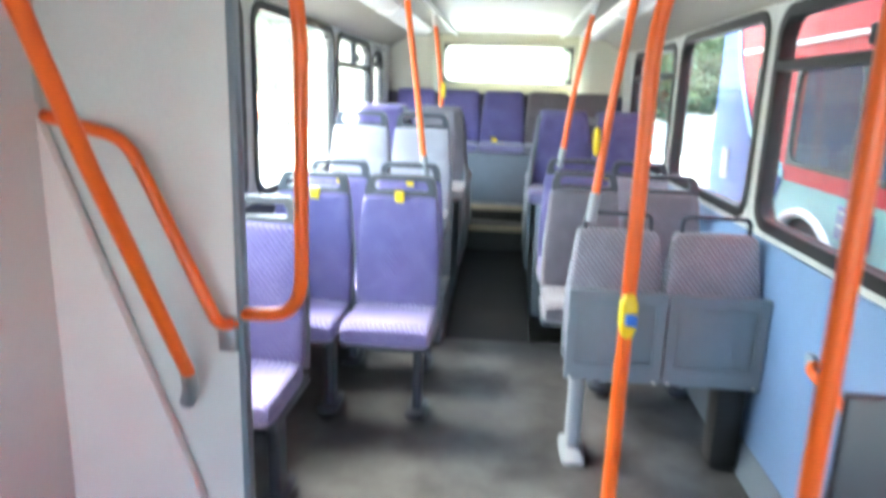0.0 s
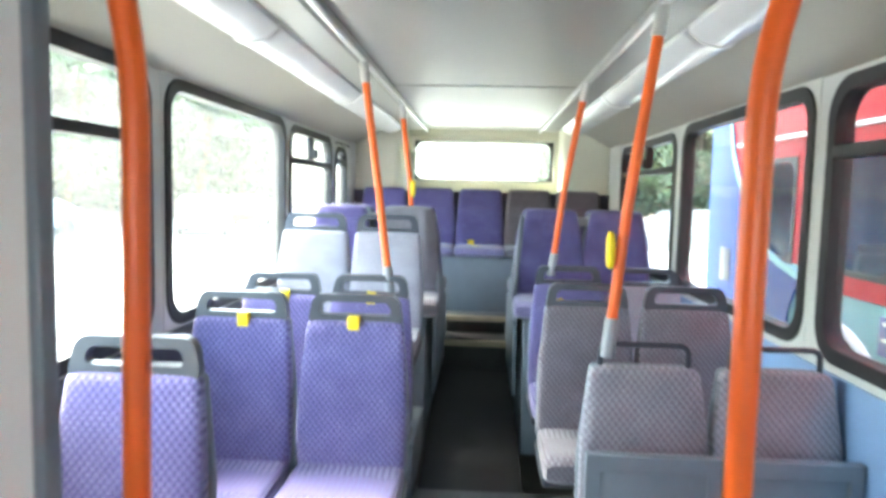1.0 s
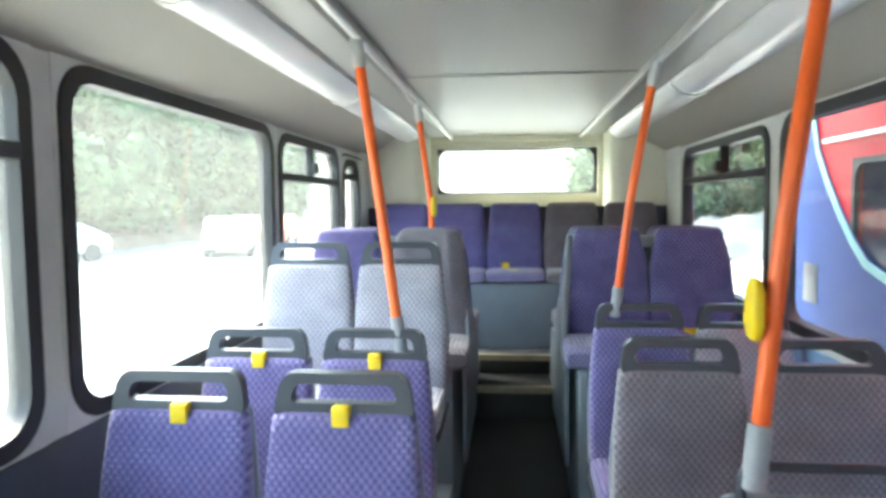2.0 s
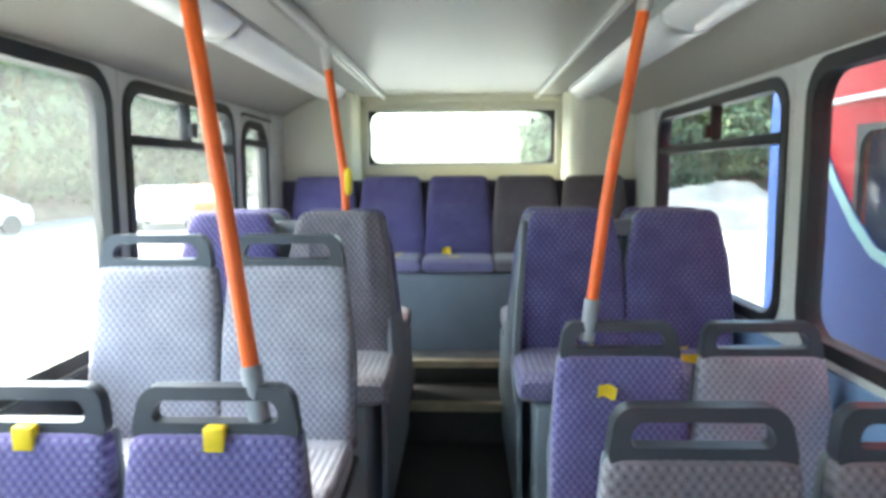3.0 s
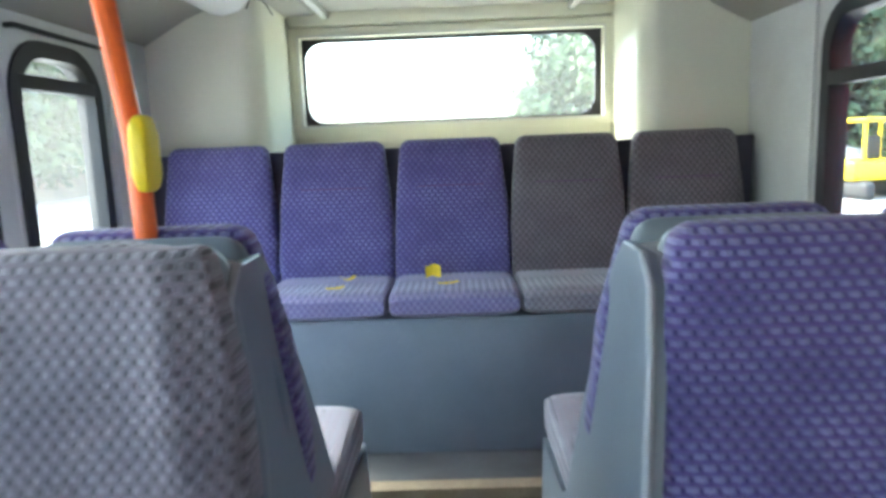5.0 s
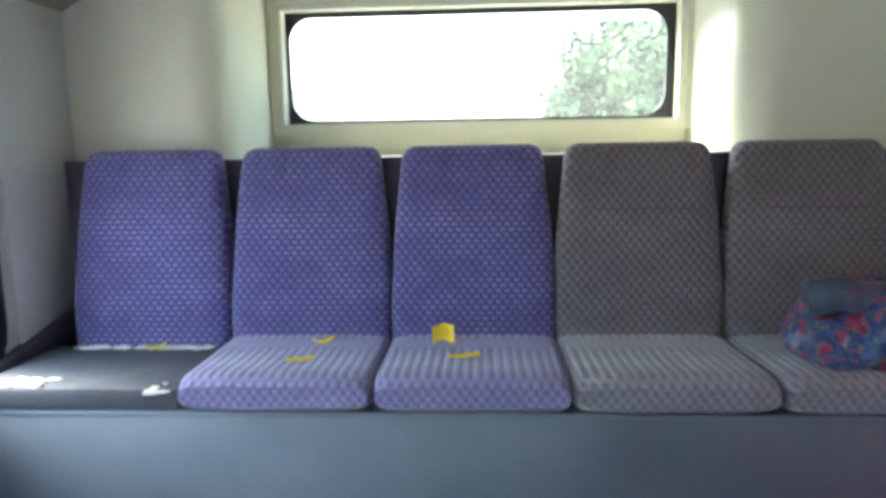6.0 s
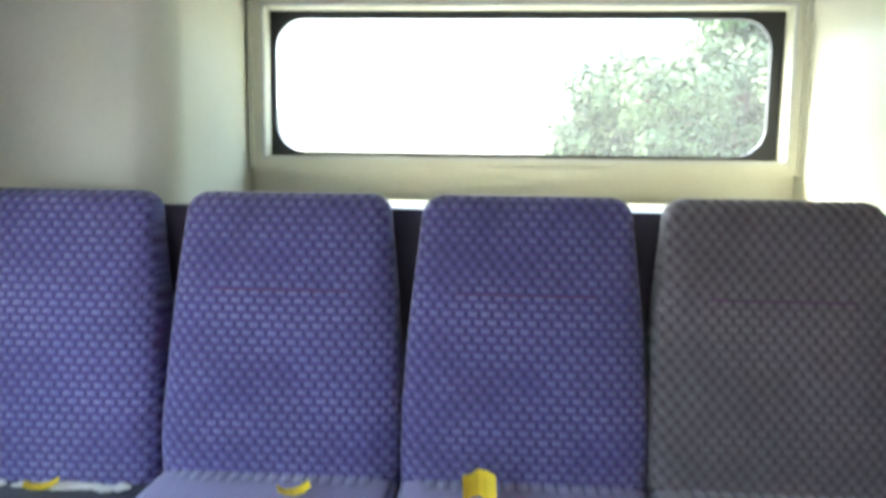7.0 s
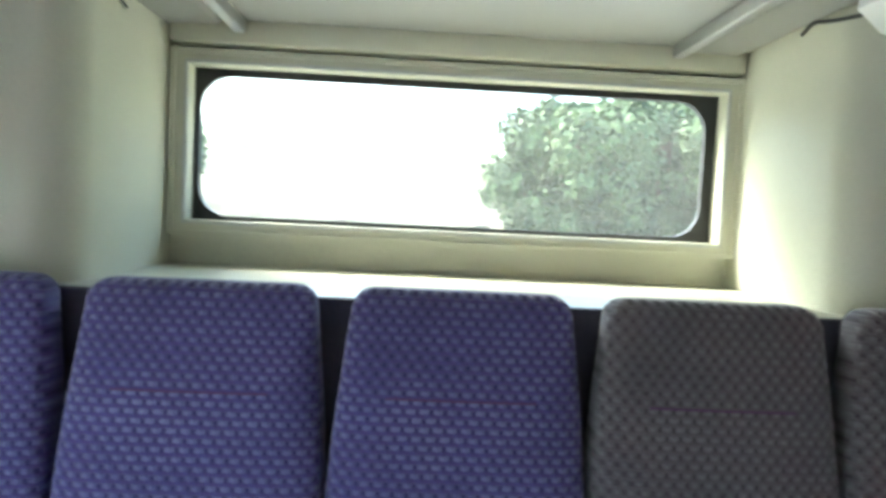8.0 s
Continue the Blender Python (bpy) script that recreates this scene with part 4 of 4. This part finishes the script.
for a, b in panes:
    box(2.39, 2.45, ys, a, 0.25, 2.4, bm=bm)
    box(2.39, 2.45, a, b, 0.25, WIN0, bm=bm)
    box(2.39, 2.45, a, b, WIN1, 4.45, bm=bm)
    ys = b
box(2.39, 2.45, ys, LONG, 0.25, 4.45, bm=bm)
part("far_side", bm, WHITE, bus, "pale far body side", smooth=False)
for y in (5.2, 4.4, 3.6, 2.8, 2.0, 1.2, 0.4):
    for x in (0.35, 0.8, 1.65, 2.1):
        bm = soft_back([(0.4, 0.2, 0.05, y), (1.0, 0.21, 0.05, y + 0.02), (1.52, 0.16, 0.04, y + 0.06)])
        bm.transform(Matrix.Translation((x, 0, 0)))
        part("bus_chair", bm, CHAIRBLUE, bus, "grey-blue passenger chair")
arch_wheel = bmesh.new()
bmesh.ops.create_cone(arch_wheel, cap_ends=True, segments=40, radius1=0.5, radius2=0.5, depth=0.28, matrix=pose(0.2, 4.3, 0.5, 0, 90, 0))
bmesh.ops.bevel(arch_wheel, geom=[ed for ed in arch_wheel.edges if ed.calc_face_angle(0) > 1], offset=0.04, segments=3, affect="EDGES")
wheel = part("wheel", arch_wheel, TYRE, bus, "black bus tyre")
bm = bmesh.new()
bmesh.ops.create_cone(bm, cap_ends=True, segments=32, radius1=0.27, radius2=0.2, depth=0.06, matrix=pose(0.05, 4.3, 0.5, 0, -90, 0))
part("rim", bm, METAL, wheel, "grey steel rim")
part("arch_liner", box(0.07, 0.6, 3.6, 5.0, 0.3, 1.2), BLACK, bus, "dark wheel arch")
part("arch_trim", tube([(-0.005, u, v) for u, v in arch], 0.03, 8), WHITE, bus, "pale wheel arch trim")
sign = part("notice", box(-0.012, -0.001, 3.45, 3.85, 1.05, 1.25, 0.003), SIGNBLUE, bus, "dark blue notice with pale lines of text")
for k, (a, b) in enumerate(((3.48, 3.82), (3.48, 3.75), (3.52, 3.82), (3.48, 3.7))):
    part("text_bar", box(-0.014, -0.012, a, b, 1.205 - 0.04 * k, 1.222 - 0.04 * k), WHITE, sign, "pale line of unreadable text")

# ---- outside: trees, mounds, vehicles ----
BARK = plain("bark", (0.1, 0.075, 0.05), 0.9, vary=0.3, scale=8, bump=0.5)


def leaves(name, a, b):
    m, nt, bsdf = material(name)
    geo = nt.nodes.new("ShaderNodeNewGeometry")
    mass = node(nt, "ShaderNodeTexNoise", Scale=0.7, Detail=3.0)
    co = nt.nodes.new("ShaderNodeTexCoord")
    nt.links.new(co.outputs["Object"], mass.inputs["Vector"])
    c = mix_colour(nt, geo.outputs["Random Per Island"], a, b)
    nt.links.new(mix_colour(nt, ramp(nt, mass.outputs[0], 0.43, 0.6), c, tuple(v * 0.55 for v in a)), bsdf.inputs["Base Color"])
    bsdf.inputs["Roughness"].default_value = 0.75
    bsdf.inputs["Subsurface Weight"].default_value = 0.0
    return m


LEAF = leaves("green_leaves", (0.068, 0.105, 0.044), (0.12, 0.172, 0.073))


def tree(x, y, h, r, seed, low=0.25, count=5200, leaf=0.11):
    g = np.random.default_rng(seed)
    e = empty("tree", pose(x, y, -0.35), "broad leafy green tree at the edge of the yard", "tree", "trees")
    part("trunk", tube([(0, 0, 0), (0.05, 0, h * 0.2), (0.0, 0.06, h * 0.45), (0.1, 0, h * 0.8)], 0.035 * h, 10), BARK, e)
    for k in range(6):
        a = k * 1.05 + seed
        z = h * (0.3 + 0.07 * k)
        part("limb", tube([(0, 0, z), (0.4 * r * math.cos(a), 0.4 * r * math.sin(a), z + 0.12 * h), (0.75 * r * math.cos(a), 0.75 * r * math.sin(a), z + 0.18 * h)], 0.012 * h, 6), BARK, e)
    clumps = 46
    d = g.normal(size=(clumps, 3))
    d /= np.linalg.norm(d, axis=1)[:, None]
    mid = d * (g.uniform(0.35, 0.95, clumps) ** 0.6)[:, None] * np.array([r, r, h * (1 - low) / 2]) + np.array([0, 0, h * (1 + low) / 2])
    size = g.uniform(0.2, 0.42, clumps) * r
    own = g.integers(0, clumps, count)
    q = g.normal(size=(count, 3))
    q /= np.linalg.norm(q, axis=1)[:, None]
    pos = mid[own] + q * size[own][:, None] * (g.uniform(0.3, 1.0, count) ** 0.5)[:, None]
    face = q + 0.55 * g.normal(size=(count, 3)) + np.array([0, 0, 0.35])
    face /= np.linalg.norm(face, axis=1)[:, None]
    u = np.cross(face, g.normal(size=(count, 3)))
    u /= np.linalg.norm(u, axis=1)[:, None]
    v = np.cross(face, u)
    s = (leaf * g.uniform(0.6, 1.5, count))[:, None]
    quads = np.stack([pos - u * s, pos - v * s * 0.6, pos + u * s, pos + v * s * 0.6], 1).reshape(-1, 3)
    me = bpy.data.meshes.new("crown")
    me.from_pydata(quads.tolist(), [], np.arange(count * 4).reshape(-1, 4).tolist())
    me.materials.append(LEAF)
    ob = new("crown", me)
    ob.parent = e
    return e


for k, (x, y, h, r) in enumerate(((-19, 26, 8.5, 4.2), (-20, 33, 9.5, 4.8), (-18, 41, 9.0, 4.6), (-25, 20, 9.5, 4.5), (-21, 52, 10, 5), (-24, 63, 10, 5.5), (-27, 30, 11, 5), (-22, 13, 8, 3.6))):
    tree(x, y, h, r, k + 1, 0.04, 30000, 0.18)
# crowns raised far above the window tops to cut skylight from the right
for k, (x, y, h, r) in enumerate(((13, 37, 12, 4.6), (18.5, 36, 14, 5), (25, 34, 15, 5.5), (31, 40, 16, 6), (24, 22, 14, 5), (10, 48, 9, 4))):
    tree(x, y, h, r, k + 21, 0.06, 36000, 0.21)
tree(5.3, 29, 6.0, 2.9, 41, 0.03, 26000, 0.11)
tree(9.3, 31, 6.9, 3.1, 42, 0.03, 26000, 0.11)


def mound(name, x, y, w, d, h, mat, label, seed):
    bm = bmesh.new()
    bmesh.ops.create_grid(bm, x_segments=48, y_segments=24, size=1)
    for v in bm.verts:
        q = v.co.copy()
        fall = max(0.0, 1 - q.x ** 4) * max(0.0, 1 - q.y * q.y)
        z = h * fall * (0.75 + 0.35 * noise.noise(Vector((q.x * 4 + seed, q.y * 3, 0)))) + 0.12 * h * noise.noise(Vector((q.x * 16, q.y * 9, seed)))
        v.co = Vector((x + q.x * w, y + q.y * d, -0.36 + max(0, z)))
    tagged(part(name, bm, mat), label, "mound", "", "stuff")


GRAVEL = plain("pale_gravel", (0.14, 0.137, 0.128), 0.95, vary=0.25, scale=1.2, fine=14, bump=0.5)
EARTH = plain("brown_earth", (0.16, 0.12, 0.08), 0.95, vary=0.35, scale=0.8, fine=9, bump=0.5)
mound("gravel_mound", 8.2, 25.5, 6.5, 2.0, 1.6, GRAVEL, "long pale gravel heap across the yard", 3.0)
mound("earth_bank", 16, 36, 16, 3, 2.4, EARTH, "brown earth bank below the trees", 7.0)
HILL = plain("pale_dry_hillside", (0.15, 0.14, 0.105), 0.95, vary=0.4, scale=0.12, fine=1.5, bump=0.4)
mound("hillside", -18, 95, 60, 18, 11, HILL, "pale dry hillside far behind the yard", 12.0)
mound("earth_bank", -20, 40, 3, 40, 1.3, EARTH, "low earth bank below the trees", 9.0)


def digger(x, y):
    e = empty("mini_digger", pose(x, y, -0.35, 0, 0, 8), "small yellow tracked digger with an open cab", "digger")
    e.scale = (0.95, 0.95, 0.95)
    part("body", box(-0.98, 0.75, -0.6, 0.9, 0.5, 1.05, 0.12), YELLOW, e, "yellow engine cover")
    for sx in (-1, 1):
        part("track", box(sx * 0.75 - 0.16, sx * 0.75 + 0.16, -1.0, 1.0, 0.0, 0.5, 0.15, seg=3), TYRE, e, "black rubber track")
    for px in (-0.6, 0.15, 0.6):
        for py in (-0.45, 0.45):
            part("cab_post", box(px - 0.035, px + 0.035, py - 0.035, py + 0.035, 1.0, 2.1, 0.012), YELLOW, e)
    part("cab_roof", box(-0.7, 0.7, -0.6, 0.6, 2.08, 2.18, 0.04), YELLOW, e, "yellow cab roof")
    part("driver_seat", box(-0.2, 0.2, -0.1, 0.1, 1.05, 1.7, 0.05), BLACK, e, "black driver seat")
    part("boom", tube(fillet([(0.5, -0.55, 0.9), (1.1, -1.1, 1.7), (1.5, -1.6, 0.5)], 0.3), 0.1, 8), YELLOW, e, "folded yellow boom")


digger(11.0, 22.2)


def car(x, y, turn, paint=WHITE, label="white car parked across the bright yard"):
    e = empty("parked_car", pose(x, y, -0.35, 0, 0, turn), label, "car", "parked cars")
    side = [(-2.1, 0.35), (-2.15, 0.75), (-1.9, 0.95), (-1.3, 1.02), (-0.75, 1.42), (0.7, 1.45), (1.4, 1.05), (2.0, 0.92), (2.15, 0.6), (2.1, 0.3)]
    part("body", prism(side, lambda u, v, d: (u, d, v), -0.85, 0.85, 0.08), paint, e)
    for sy in (-1, 1):
        part("side_window", prism([(-1.1, 1.03), (-0.68, 1.36), (0.62, 1.38), (1.15, 1.05)], lambda u, v, d, sy=sy: (u, sy * (0.845 + d), v), 0, 0.012), GLAZED, e, "dark car window")
        for sx in (-1.3, 1.35):
            bm = bmesh.new()
            bmesh.ops.create_cone(bm, cap_ends=True, segments=24, radius1=0.32, radius2=0.32, depth=0.2, matrix=pose(sx, sy * 0.78, 0.32, 90, 0, 0))
            part("tyre", bm, TYRE, e, "black tyre")


car(-15.6, 22.3, 70)
car(-10.8, 26.5, 110)
car(-10.9, 31.5, 100, ORANGE, "small orange car far across the yard")
